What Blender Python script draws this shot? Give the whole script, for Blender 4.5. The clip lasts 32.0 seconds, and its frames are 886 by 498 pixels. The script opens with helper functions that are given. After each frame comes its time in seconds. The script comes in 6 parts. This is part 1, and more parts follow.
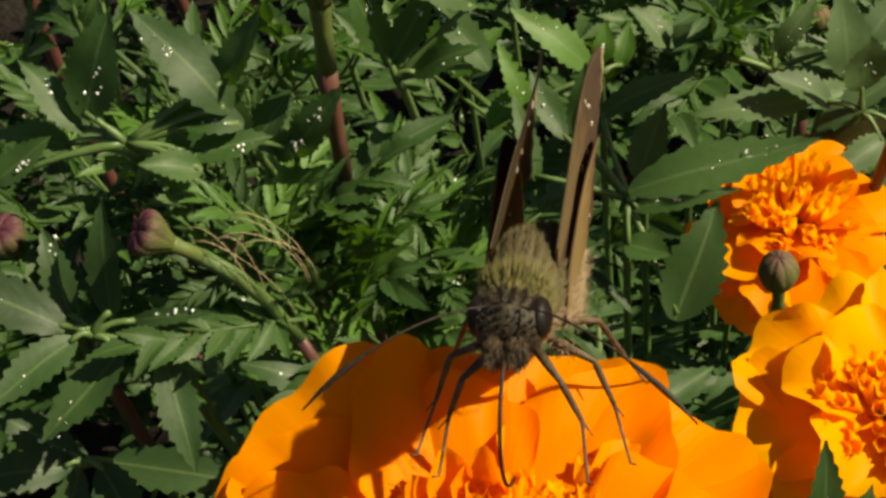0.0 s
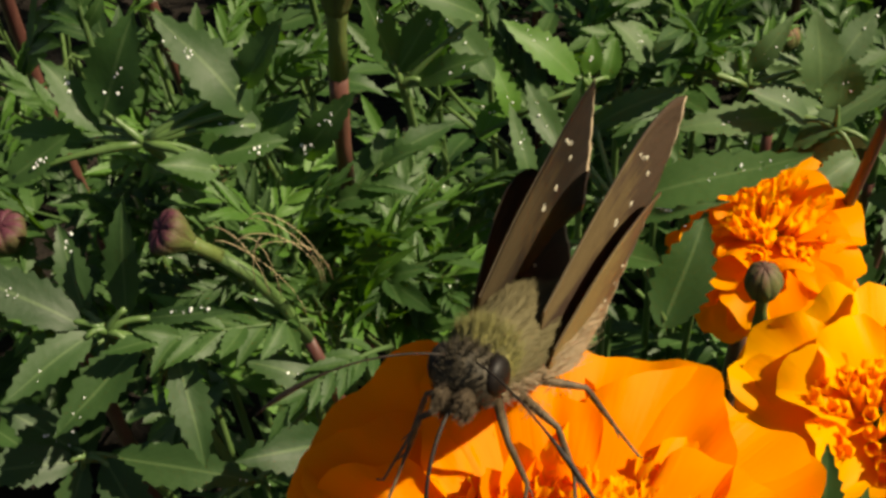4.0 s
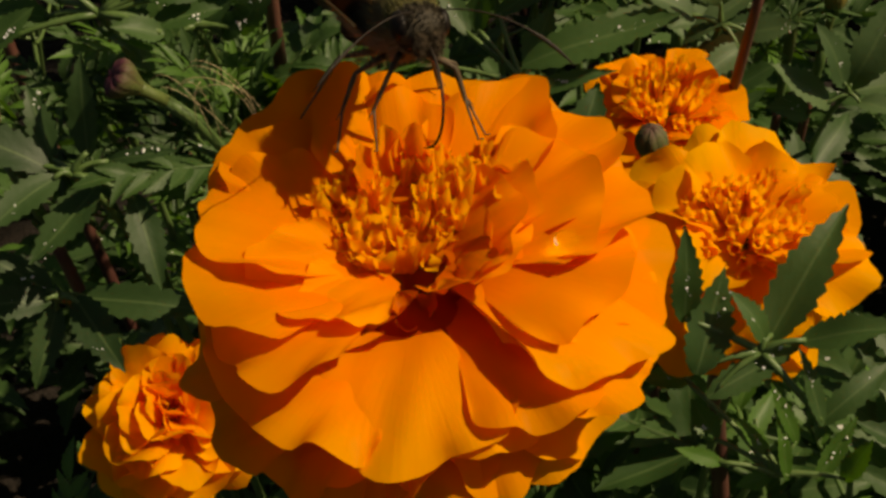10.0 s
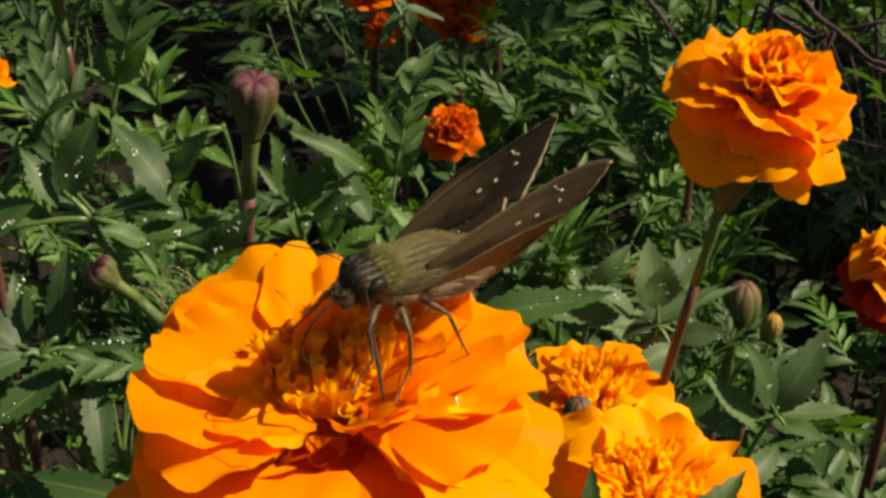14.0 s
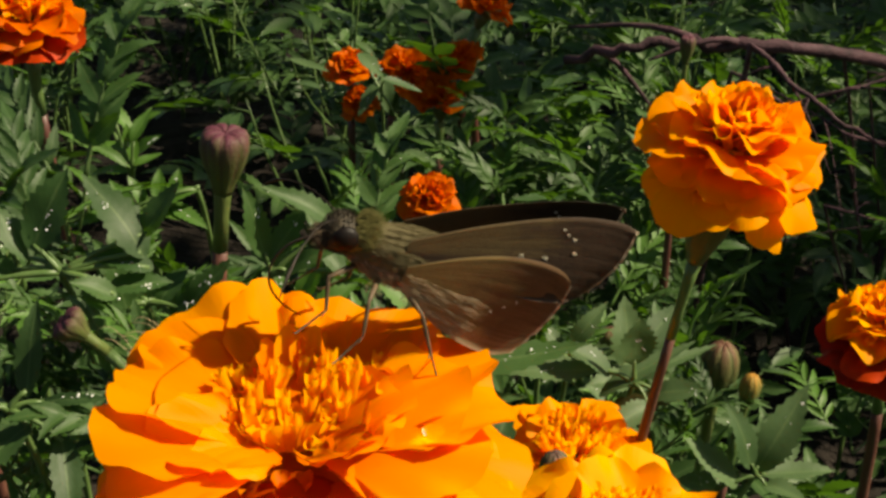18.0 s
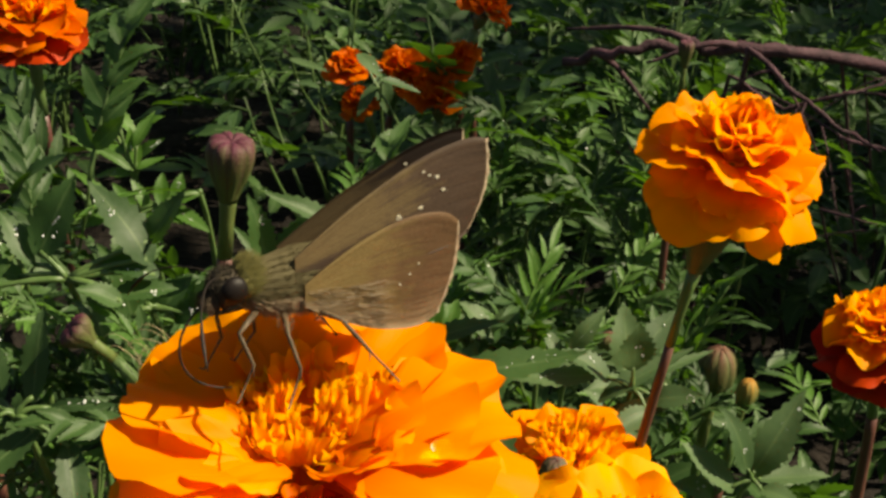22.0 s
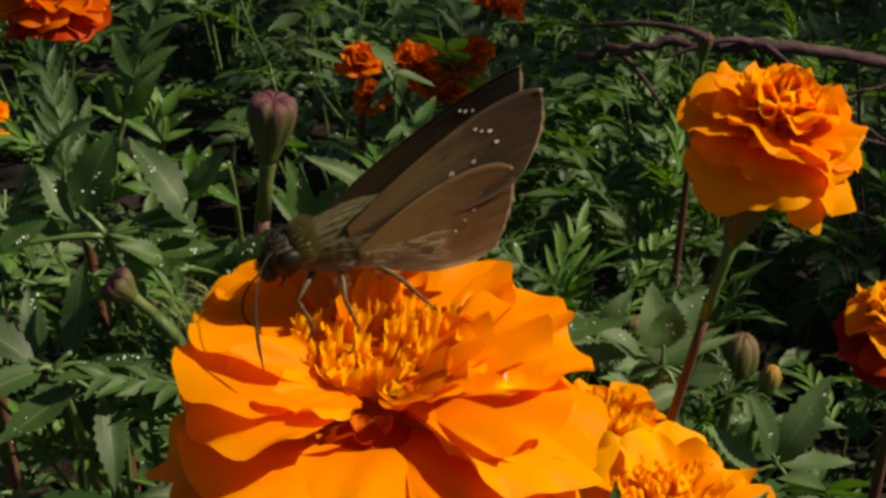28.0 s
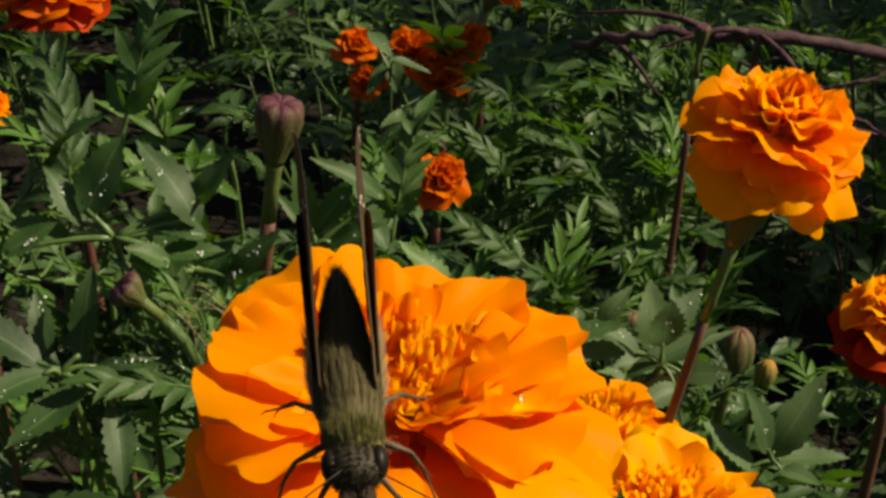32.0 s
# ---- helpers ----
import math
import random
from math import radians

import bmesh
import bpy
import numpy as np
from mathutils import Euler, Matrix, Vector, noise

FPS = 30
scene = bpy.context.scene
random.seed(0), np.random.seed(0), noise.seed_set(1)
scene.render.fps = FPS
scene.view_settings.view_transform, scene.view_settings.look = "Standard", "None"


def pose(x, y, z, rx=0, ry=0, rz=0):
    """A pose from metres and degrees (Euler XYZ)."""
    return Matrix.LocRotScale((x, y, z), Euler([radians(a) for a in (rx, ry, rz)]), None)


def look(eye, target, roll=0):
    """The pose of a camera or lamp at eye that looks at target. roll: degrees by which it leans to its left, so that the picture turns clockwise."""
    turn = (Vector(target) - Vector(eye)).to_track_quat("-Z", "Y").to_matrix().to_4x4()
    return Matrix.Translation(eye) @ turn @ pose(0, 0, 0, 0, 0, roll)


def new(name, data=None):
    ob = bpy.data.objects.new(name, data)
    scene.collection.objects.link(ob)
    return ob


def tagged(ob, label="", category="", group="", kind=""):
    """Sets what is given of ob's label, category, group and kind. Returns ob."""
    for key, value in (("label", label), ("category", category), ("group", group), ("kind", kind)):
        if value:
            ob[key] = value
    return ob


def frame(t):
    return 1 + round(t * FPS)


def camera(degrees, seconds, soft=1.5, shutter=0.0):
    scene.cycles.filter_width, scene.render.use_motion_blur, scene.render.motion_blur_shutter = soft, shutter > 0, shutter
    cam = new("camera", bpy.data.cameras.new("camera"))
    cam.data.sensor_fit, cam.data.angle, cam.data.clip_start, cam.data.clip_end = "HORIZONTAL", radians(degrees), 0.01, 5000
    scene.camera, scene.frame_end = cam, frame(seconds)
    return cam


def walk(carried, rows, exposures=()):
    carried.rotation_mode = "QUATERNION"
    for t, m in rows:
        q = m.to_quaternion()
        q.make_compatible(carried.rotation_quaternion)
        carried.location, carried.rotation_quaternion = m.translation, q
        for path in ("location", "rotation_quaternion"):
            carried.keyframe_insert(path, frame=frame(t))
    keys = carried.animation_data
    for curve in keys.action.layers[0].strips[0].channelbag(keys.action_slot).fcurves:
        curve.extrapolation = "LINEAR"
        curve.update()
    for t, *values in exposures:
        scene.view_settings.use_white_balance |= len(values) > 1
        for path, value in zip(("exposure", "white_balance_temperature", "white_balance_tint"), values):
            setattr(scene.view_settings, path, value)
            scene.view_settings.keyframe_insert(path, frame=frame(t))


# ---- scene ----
# Marigold bed with a skipper butterfly on one bloom.
from collections import namedtuple

PATH = [
    (0, (0.00787, -0.05290, 0.31042), (-0.00619, 0.04050, 0.22110), -9.27),
    (0.5, (0.00761, -0.05204, 0.31153), (-0.00621, 0.04093, 0.22172), -9.06),
    (1, (0.00569, -0.05287, 0.31164), (-0.00667, 0.04046, 0.22200), -8.47),
    (1.5, (0.00498, -0.05236, 0.31290), (-0.00697, 0.04028, 0.22248), -8.27),
    (2, (0.00452, -0.05372, 0.31262), (-0.00715, 0.03953, 0.22280), -8.06),
    (2.5, (0.00186, -0.05486, 0.31223), (-0.00792, 0.03898, 0.22280), -7.04),
    (4.5, (-0.00112, -0.05653, 0.31392), (-0.00825, 0.03745, 0.22438), -5.04),
    (5, (0.00009, -0.05815, 0.31285), (-0.00803, 0.03617, 0.22376), -5.32),
    (5.5, (-0.00282, -0.06142, 0.30869), (-0.00923, 0.03502, 0.22174), -4.20),
    (6, (-0.00568, -0.06336, 0.31155), (-0.00958, 0.03227, 0.22357), -2.57),
    (6.5, (-0.00490, -0.07006, 0.31885), (-0.00841, 0.02493, 0.23016), -2.75),
    (7, (-0.00244, -0.06939, 0.32208), (-0.00736, 0.02419, 0.23198), -3.53),
    (7.5, (-0.00332, -0.06867, 0.32504), (-0.00752, 0.02369, 0.23365), -3.26),
    (8, (-0.00214, -0.07012, 0.32796), (-0.00680, 0.02182, 0.23617), -3.31),
    (8.5, (-0.00149, -0.07089, 0.32535), (-0.00659, 0.02199, 0.23454), -3.54),
    (9, (-0.00024, -0.07194, 0.32154), (-0.00563, 0.02088, 0.23068), -4.10),
    (9.5, (0.00109, -0.08181, 0.31887), (-0.00271, 0.01205, 0.22900), -4.81),
    (10, (0.00654, -0.09117, 0.31166), (0.00127, 0.00586, 0.22530), -6.90),
    (10.5, (0.00796, -0.09004, 0.30989), (0.00337, 0.00815, 0.22482), -6.65),
    (11, (0.00904, -0.09382, 0.31406), (0.00521, 0.00918, 0.23485), -3.41),
    (11.5, (0.01125, -0.09564, 0.31664), (0.00666, 0.01155, 0.24322), -1.84),
    (12, (0.01180, -0.09239, 0.31166), (0.00743, 0.01685, 0.24132), -0.35),
    (12.5, (0.01056, -0.09363, 0.30931), (0.00752, 0.01699, 0.24109), 0.71),
    (13, (0.01326, -0.10139, 0.31121), (0.00954, 0.01020, 0.24463), 0.77),
    (13.5, (0.01264, -0.10787, 0.30795), (0.00986, 0.00572, 0.24477), 1.40),
    (14, (0.01073, -0.11339, 0.30847), (0.00880, 0.00159, 0.24784), 1.56),
    (14.5, (0.01059, -0.11560, 0.30514), (0.00896, 0.00112, 0.24792), 1.72),
    (15, (0.01298, -0.11555, 0.30467), (0.01085, 0.00209, 0.24938), 1.39),
    (15.5, (0.01385, -0.11540, 0.30287), (0.01185, 0.00308, 0.24940), 1.53),
    (17.5, (0.01341, -0.11512, 0.30110), (0.01236, 0.00370, 0.24836), 1.32),
    (18, (0.01247, -0.11494, 0.30405), (0.01176, 0.00342, 0.25028), 1.25),
    (18.5, (0.01188, -0.11494, 0.30481), (0.01141, 0.00331, 0.25079), 1.20),
    (19, (0.01261, -0.11530, 0.30501), (0.01186, 0.00296, 0.25104), 1.23),
    (19.5, (0.01326, -0.11558, 0.30562), (0.01228, 0.00262, 0.25152), 1.15),
    (20, (0.01368, -0.11559, 0.30546), (0.01255, 0.00261, 0.25135), 1.31),
    (20.5, (0.01388, -0.11587, 0.30592), (0.01269, 0.00229, 0.25173), 1.29),
    (21, (0.01301, -0.11565, 0.30587), (0.01217, 0.00255, 0.25176), 1.49),
    (21.5, (0.01311, -0.11579, 0.30630), (0.01224, 0.00238, 0.25213), 1.49),
    (22, (0.01101, -0.11571, 0.30665), (0.01092, 0.00243, 0.25240), 1.79),
    (22.5, (0.00952, -0.11601, 0.30537), (0.00997, 0.00234, 0.25158), 2.08),
    (23, (0.00748, -0.11552, 0.30455), (0.00864, 0.00292, 0.25095), 2.42),
    (23.5, (0.00536, -0.11542, 0.30386), (0.00731, 0.00308, 0.25044), 2.65),
    (24, (0.00399, -0.11543, 0.30313), (0.00629, 0.00311, 0.24981), 2.60),
    (24.5, (0.00534, -0.11541, 0.30465), (0.00664, 0.00285, 0.25069), 2.44),
    (25, (0.00381, -0.11417, 0.30546), (0.00532, 0.00393, 0.25115), 3.05),
    (25.5, (0.00446, -0.11513, 0.30329), (0.00534, 0.00336, 0.24984), 3.01),
    (27.5, (0.00419, -0.11713, 0.29872), (0.00494, 0.00177, 0.24616), 2.89),
    (28, (0.00411, -0.11728, 0.29866), (0.00488, 0.00153, 0.24589), 2.69),
    (28.5, (0.00445, -0.11702, 0.29947), (0.00502, 0.00149, 0.24604), 2.71),
    (29, (0.00407, -0.11685, 0.30051), (0.00490, 0.00141, 0.24651), 2.67),
    (29.5, (0.00485, -0.11689, 0.30143), (0.00526, 0.00115, 0.24697), 2.47),
    (30, (0.00466, -0.11608, 0.30420), (0.00527, 0.00147, 0.24868), 2.40),
    (30.5, (0.00420, -0.11652, 0.30520), (0.00506, 0.00091, 0.24944), 2.50),
    (31, (0.00281, -0.11583, 0.30512), (0.00436, 0.00156, 0.24929), 2.76),
    (31.5, (0.00224, -0.11546, 0.30667), (0.00396, 0.00166, 0.25027), 3.33),
    (32, (0.00134, -0.11673, 0.30277), (0.00339, 0.00113, 0.24796), 3.33),
]
cam = camera(34.00, 32.0, soft=3.1)
KELVIN = 8000
EXPOSURES = [(t, e, KELVIN + (1400 if 9.5 < t < 11.5 else 0), 10 if 9.5 < t < 11.5 else 5) for t, e in ((0.0, 0.80), (1.0, 0.76), (2.0, 0.84), (4.5, 0.85), (8.6, 0.75), (10.0, -0.04), (11.0, 0.1), (12.0, 0.75), (15.5, 0.85), (20.0, 0.97), (21.5, 1.0), (24.0, 0.87), (25.0, 0.9), (27.5, 0.45), (30.0, 0.5), (32.0, 0.58))]
walk(cam, [(t, look(eye, target, roll)) for t, eye, target, roll in PATH], EXPOSURES)

# ---- light ----
SUN_DIR = Vector((0.68, -0.04, 0.73)).normalized()
world = bpy.data.worlds.new("world")
scene.world = world
world.use_nodes = True
wn = world.node_tree
sky = wn.nodes.new("ShaderNodeTexSky")
sky.sky_type = "NISHITA"
sky.sun_disc = False
sky.sun_elevation = math.asin(SUN_DIR.z)
sky.sun_rotation = math.atan2(SUN_DIR.x, SUN_DIR.y)
wn.links.new(sky.outputs[0], wn.nodes["Background"].inputs[0])
wn.nodes["Background"].inputs[1].default_value = 0.036
sun_data = bpy.data.lights.new("sun", "SUN")
sun_data.energy, sun_data.angle, sun_data.color = 4.8, radians(0.53), (1.0, 0.93, 0.80)
sun = new("sun", sun_data)
sun.matrix_world = look(SUN_DIR * 5, (0, 0, 0))


# ---- materials ----
class Net:
    """A material's nodes, by short calls."""

    def __init__(self, name):
        self.mat = bpy.data.materials.new(name)
        self.mat.use_nodes = True
        self.tree = self.mat.node_tree
        self.bsdf = self.tree.nodes["Principled BSDF"]
        self.out = self.tree.nodes["Material Output"]

    def node(self, kind, **inputs):
        n = self.tree.nodes.new(kind)
        for key, value in inputs.items():
            self.put(n, key.replace("_", " "), value)
        return n

    def put(self, n, key, value):
        sock = n.inputs[key] if not key.isdigit() else n.inputs[int(key)]
        if isinstance(value, bpy.types.NodeSocket):
            self.tree.links.new(value, sock)
        else:
            sock.default_value = value

    def noise(self, vec, scale, detail=3.0, rough=0.55):
        n = self.node("ShaderNodeTexNoise", Scale=scale, Detail=detail, Roughness=rough)
        if vec is not None:
            self.put(n, "Vector", vec)
        return n.outputs["Fac"]

    def ramp(self, fac, *stops):
        n = self.node("ShaderNodeValToRGB", Fac=fac)
        e = n.color_ramp.elements
        while len(e) < len(stops):
            e.new(0.5)
        for el, (p, c) in zip(e, stops):
            el.position, el.color = p, (*c, 1) if len(c) == 3 else c
        return n.outputs["Color"]

    def mix(self, fac, a, b, how="MIX"):
        n = self.tree.nodes.new("ShaderNodeMix")
        n.data_type, n.blend_type = "RGBA", how
        for i, v in ((0, fac), (6, a), (7, b)):
            if isinstance(v, bpy.types.NodeSocket):
                self.tree.links.new(v, n.inputs[i])
            else:
                n.inputs[i].default_value = v if i == 0 else (*v, 1)
        return n.outputs[2]

    def math(self, how, a, b=0.5):
        n = self.tree.nodes.new("ShaderNodeMath")
        n.operation = how
        for i, v in enumerate((a, b)):
            if isinstance(v, bpy.types.NodeSocket):
                self.tree.links.new(v, n.inputs[i])
            else:
                n.inputs[i].default_value = v
        return n.outputs[0]

    def bump(self, height, strength, distance):
        n = self.node("ShaderNodeBump", Height=height, Strength=strength, Distance=distance)
        self.put(self.bsdf, "Normal", n.outputs[0])
        return n.outputs[0]

    def stretched(self, sock, x, y, z):
        n = self.node("ShaderNodeMapping")
        self.put(n, "Vector", sock)
        n.inputs["Scale"].default_value = (x, y, z)
        return n.outputs[0]

    def thin(self, colour, share, normal=None):
        """Adds light that shines through a thin blade."""
        t = self.node("ShaderNodeBsdfTranslucent")
        self.put(t, "Color", colour if isinstance(colour, bpy.types.NodeSocket) else (*colour, 1))
        if normal is not None:
            self.put(t, "Normal", normal)
        m = self.node("ShaderNodeMixShader", Fac=share)
        self.tree.links.new(self.bsdf.outputs[0], m.inputs[1])
        self.tree.links.new(t.outputs[0], m.inputs[2])
        self.tree.links.new(m.outputs[0], self.out.inputs[0])


def coords(net):
    tc = net.node("ShaderNodeTexCoord")
    return tc.outputs["Object"], tc.outputs["UV"]


def random_of(net):
    return net.node("ShaderNodeObjectInfo").outputs["Random"]


def petal_material(name, inner, outer, rim, through_colour, share=0.50):
    """Petal: streaked along its length, inner colour at the claw, outer over the blade, rim at the edge."""
    n = Net(name)
    obj, uv = coords(n)
    sep = n.node("ShaderNodeSeparateXYZ", Vector=uv)
    v = sep.outputs[1]
    streak = n.noise(n.stretched(uv, 26, 1.6, 1), 2.2, 4, 0.6)
    blot = n.noise(obj, 260, 3)
    at = n.math("ADD", v, n.math("MULTIPLY", n.math("SUBTRACT", streak, 0.5), 0.45))
    base = n.ramp(at, (0.05, inner), (0.45, outer), (0.97, rim))
    base = n.mix(n.math("MULTIPLY", blot, 0.45), base, tuple(c * 0.72 for c in outer))
    hue = n.node("ShaderNodeHueSaturation", Color=base, Saturation=1.0)
    n.put(hue, "Value", n.math("ADD", n.math("MULTIPLY", random_of(n), 0.22), 0.89))
    n.put(hue, "Hue", n.math("ADD", n.math("MULTIPLY", random_of(n), 0.012), 0.494))
    n.put(n.bsdf, "Base Color", hue.outputs[0])
    n.put(n.bsdf, "Roughness", 0.55)
    n.put(n.bsdf, "Specular IOR Level", 0.12)
    bump = n.bump(n.math("ADD", streak, n.math("MULTIPLY", blot, 1.2)), 0.17, 0.0003)
    n.thin(through_colour, share, bump)
    return n.mat


def leaf_material(name, low, high, through_colour, gloss=0.42, specks=0.5):
    n = Net(name)
    obj, uv = coords(n)
    u = n.node("ShaderNodeSeparateXYZ", Vector=uv).outputs[0]
    v = n.node("ShaderNodeSeparateXYZ", Vector=uv).outputs[1]
    side = n.math("ABSOLUTE", n.math("SUBTRACT", u, 0.5))
    patch = n.noise(obj, 130, 3)
    fine = n.noise(obj, 900, 3)
    rnd = random_of(n)
    tone = n.math("ADD", n.math("MULTIPLY", patch, 0.55), n.math("MULTIPLY", rnd, 0.5))
    base = n.ramp(tone, (0.2, low), (0.8, high))
    base = n.mix(n.math("MULTIPLY", fine, 0.3), base, tuple(c * 0.6 for c in low))
    # side veins slant from the midrib to the edge
    slant = n.math("ADD", n.math("MULTIPLY", v, 9.0), n.math("MULTIPLY", side, -7.0))
    vein = n.math("LESS_THAN", n.math("ABSOLUTE", n.math("SUBTRACT", n.math("FRACT", slant), 0.5)), 0.05)
    rib = n.math("LESS_THAN", side, 0.035)
    lines = n.math("MAXIMUM", rib, n.math("MULTIPLY", vein, 0.2))
    base = n.mix(n.math("MULTIPLY", lines, 0.28), base, (0.16, 0.24, 0.09))
    # white specks that paint the glints of water droplets
    dots = n.node("ShaderNodeTexVoronoi", Scale=480.0)
    n.put(dots, "Vector", obj)
    spot = n.math("LESS_THAN", dots.outputs["Distance"], n.math("MULTIPLY", fine, 0.36))
    where = n.math("GREATER_THAN", n.noise(obj, 95, 2), 0.62 - 0.05 * specks)
    some = n.math("GREATER_THAN", rnd, 1.0 - specks)
    droplet_glints = n.math("MULTIPLY", n.math("MULTIPLY", spot, where), some)
    base = n.mix(n.math("MULTIPLY", droplet_glints, 0.85), base, (0.78, 0.80, 0.76))
    n.put(n.bsdf, "Base Color", base)
    n.put(n.bsdf, "Roughness", n.math("ADD", n.math("MULTIPLY", patch, 0.25), gloss))
    n.put(n.bsdf, "Specular IOR Level", 0.36)
    bump = n.bump(n.math("SUBTRACT", n.math("ADD", fine, n.math("MULTIPLY", patch, 1.5)), lines), 0.22, 0.0003)
    n.thin(through_colour, 0.26, bump)
    return n.mat


def plain_material(name, low, high, scale, rough, spec=0.4, bump=0.3, depth=0.0005, stretch=None, thin=None):
    n = Net(name)
    obj, _ = coords(n)
    vec = n.stretched(obj, *stretch) if stretch else obj
    a, b = n.noise(vec, scale, 4), n.noise(vec, scale * 6.3, 3)
    f = n.math("ADD", n.math("MULTIPLY", a, 0.7), n.math("MULTIPLY", b, 0.3))
    n.put(n.bsdf, "Base Color", n.ramp(f, (0.33, low), (0.67, high)))
    n.put(n.bsdf, "Roughness", n.math("ADD", n.math("MULTIPLY", b, 0.3), rough - 0.15))
    n.put(n.bsdf, "Specular IOR Level", spec)
    nb = n.bump(f, bump, depth)
    if thin:
        n.thin(thin[0], thin[1], nb)
    return n.mat


def stem_material(name, low, high):
    """Green shoot that flushes dark red up its length (by object height)."""
    return plain_material(name, low, high, 160, 0.45, stretch=(1, 1, 0.12))


M_PETAL = petal_material("petal_orange", (0.82, 0.19, 0.0012), (0.95, 0.30, 0.0012), (0.96, 0.36, 0.0022), (0.95, 0.262, 0.001))
# deep orange, darkened further to hold the shade on far blooms
M_PETAL_DEEP_SHADED = petal_material("petal_deep_orange_shaded", (0.46, 0.058, 0.002), (0.64, 0.115, 0.003), (0.76, 0.17, 0.005), (0.66, 0.10, 0.002))
M_PETAL_YELLOW = petal_material("petal_yellow", (0.85, 0.27, 0.002), (0.95, 0.36, 0.003), (0.96, 0.43, 0.006), (0.95, 0.32, 0.002))
M_PETAL_RED = petal_material("petal_red_edged", (0.20, 0.006, 0.003), (0.17, 0.005, 0.004), (0.50, 0.035, 0.004), (0.4, 0.012, 0.003), 0.28)
M_FLORET = petal_material("floret_orange", (0.93, 0.40, 0.005), (0.95, 0.48, 0.006), (0.97, 0.56, 0.014), (0.97, 0.48, 0.005), 0.60)
M_LEAF = leaf_material("leaf_green", (0.019, 0.053, 0.012), (0.054, 0.114, 0.028), (0.100, 0.240, 0.015))
M_LEAF_YOUNG = leaf_material("leaf_young", (0.036, 0.095, 0.012), (0.078, 0.178, 0.026), (0.150, 0.370, 0.015), 0.40, 0.3)
# darker copy of the leaf green; also puts shade into the near-left shoots
M_LEAF_DARK = leaf_material("leaf_old_and_shaded", (0.014, 0.040, 0.010), (0.037, 0.081, 0.022), (0.060, 0.145, 0.013), 0.42, 0.6)
M_LEAF_OLIVE = leaf_material("leaf_olive", (0.045, 0.042, 0.010), (0.085, 0.078, 0.020), (0.13, 0.12, 0.02), 0.45, 0.1)
M_LEAF_PALE = leaf_material("leaf_grey_green", (0.036, 0.076, 0.026), (0.085, 0.144, 0.054), (0.115, 0.240, 0.025), 0.45, 0.6)
M_STEM = stem_material("stem_green", (0.05, 0.10, 0.025), (0.10, 0.16, 0.05))
M_STEM_RED = stem_material("stem_red", (0.055, 0.018, 0.016), (0.12, 0.050, 0.035))
M_CALYX = plain_material("calyx_green", (0.045, 0.055, 0.016), (0.095, 0.092, 0.032), 420, 0.42, stretch=(1, 1, 0.15))
def bud_material(name, base, top, streaked, seam_colour):
    """Bud skin: one colour at its foot, another towards its tip, with streaks along it."""
    n = Net(name)
    obj, uv = coords(n)
    v = n.node("ShaderNodeSeparateXYZ", Vector=uv).outputs[1]
    streak = n.noise(n.stretched(uv, 18, 1.2, 1), 2.0, 4, 0.6)
    grain = n.noise(obj, 2500, 3)
    at = n.math("ADD", v, n.math("MULTIPLY", n.math("SUBTRACT", streak, 0.5), 0.9))
    col = n.ramp(at, (0.22, base), (0.5, tuple((a + c) / 2 for a, c in zip(base, top))), (0.75, top))
    u = n.node("ShaderNodeSeparateXYZ", Vector=uv).outputs[0]
    seam = n.math("POWER", n.math("MULTIPLY", n.math("ABSOLUTE", n.math("SUBTRACT", n.math("FRACT", n.math("MULTIPLY", u, 8.0)), 0.5)), 2.0), 5.0)
    col = n.mix(n.math("MULTIPLY", seam, 0.75), col, seam_colour)
    n.put(n.bsdf, "Base Color", n.mix(n.math("MULTIPLY", grain, 0.22), col, streaked))
    n.put(n.bsdf, "Roughness", 0.62)
    n.put(n.bsdf, "Specular IOR Level", 0.25)
    n.bump(n.math("ADD", streak, grain), 0.45, 0.0003)
    return n.mat


M_BUD = bud_material("bud_purple", (0.085, 0.110, 0.028), (0.088, 0.022, 0.038), (0.030, 0.010, 0.016), (0.060, 0.040, 0.022))
M_BUD_PALE = bud_material("bud_green", (0.060, 0.085, 0.024), (0.130, 0.052, 0.034), (0.05, 0.05, 0.02), (0.125, 0.150, 0.055))
M_BUD_DARK = bud_material("bud_dark_green", (0.100, 0.135, 0.036), (0.110, 0.055, 0.045), (0.03, 0.03, 0.014), (0.03, 0.04, 0.014))
M_BUD_TIP = bud_material("bud_orange_tip", (0.085, 0.12, 0.035), (0.42, 0.20, 0.03), (0.10, 0.08, 0.02), (0.13, 0.15, 0.05))
# opaque white that paints the sparkle of the small water droplets
M_DROP_GLINT = plain_material("droplet_white_glint", (0.55, 0.57, 0.55), (0.80, 0.82, 0.80), 900, 0.22, 0.8, 0.0)
M_NECK = plain_material("neck_green", (0.06, 0.095, 0.022), (0.12, 0.15, 0.045), 300, 0.5, stretch=(1, 1, 0.15))
M_STRAND = plain_material("dry_strand", (0.20, 0.15, 0.08), (0.42, 0.34, 0.2), 400, 0.7, 0.2)
# soil coloured near black, so deep shade between plants is in the colour
M_SOIL_SHADED = plain_material("soil", (0.005, 0.004, 0.003), (0.018, 0.013, 0.010), 45, 0.9, 0.2, 0.9, 0.01)
M_TWIG = plain_material("twig_bark", (0.016, 0.008, 0.011), (0.105, 0.050, 0.062), 130, 0.75, 0.25, 0.7, 0.002)


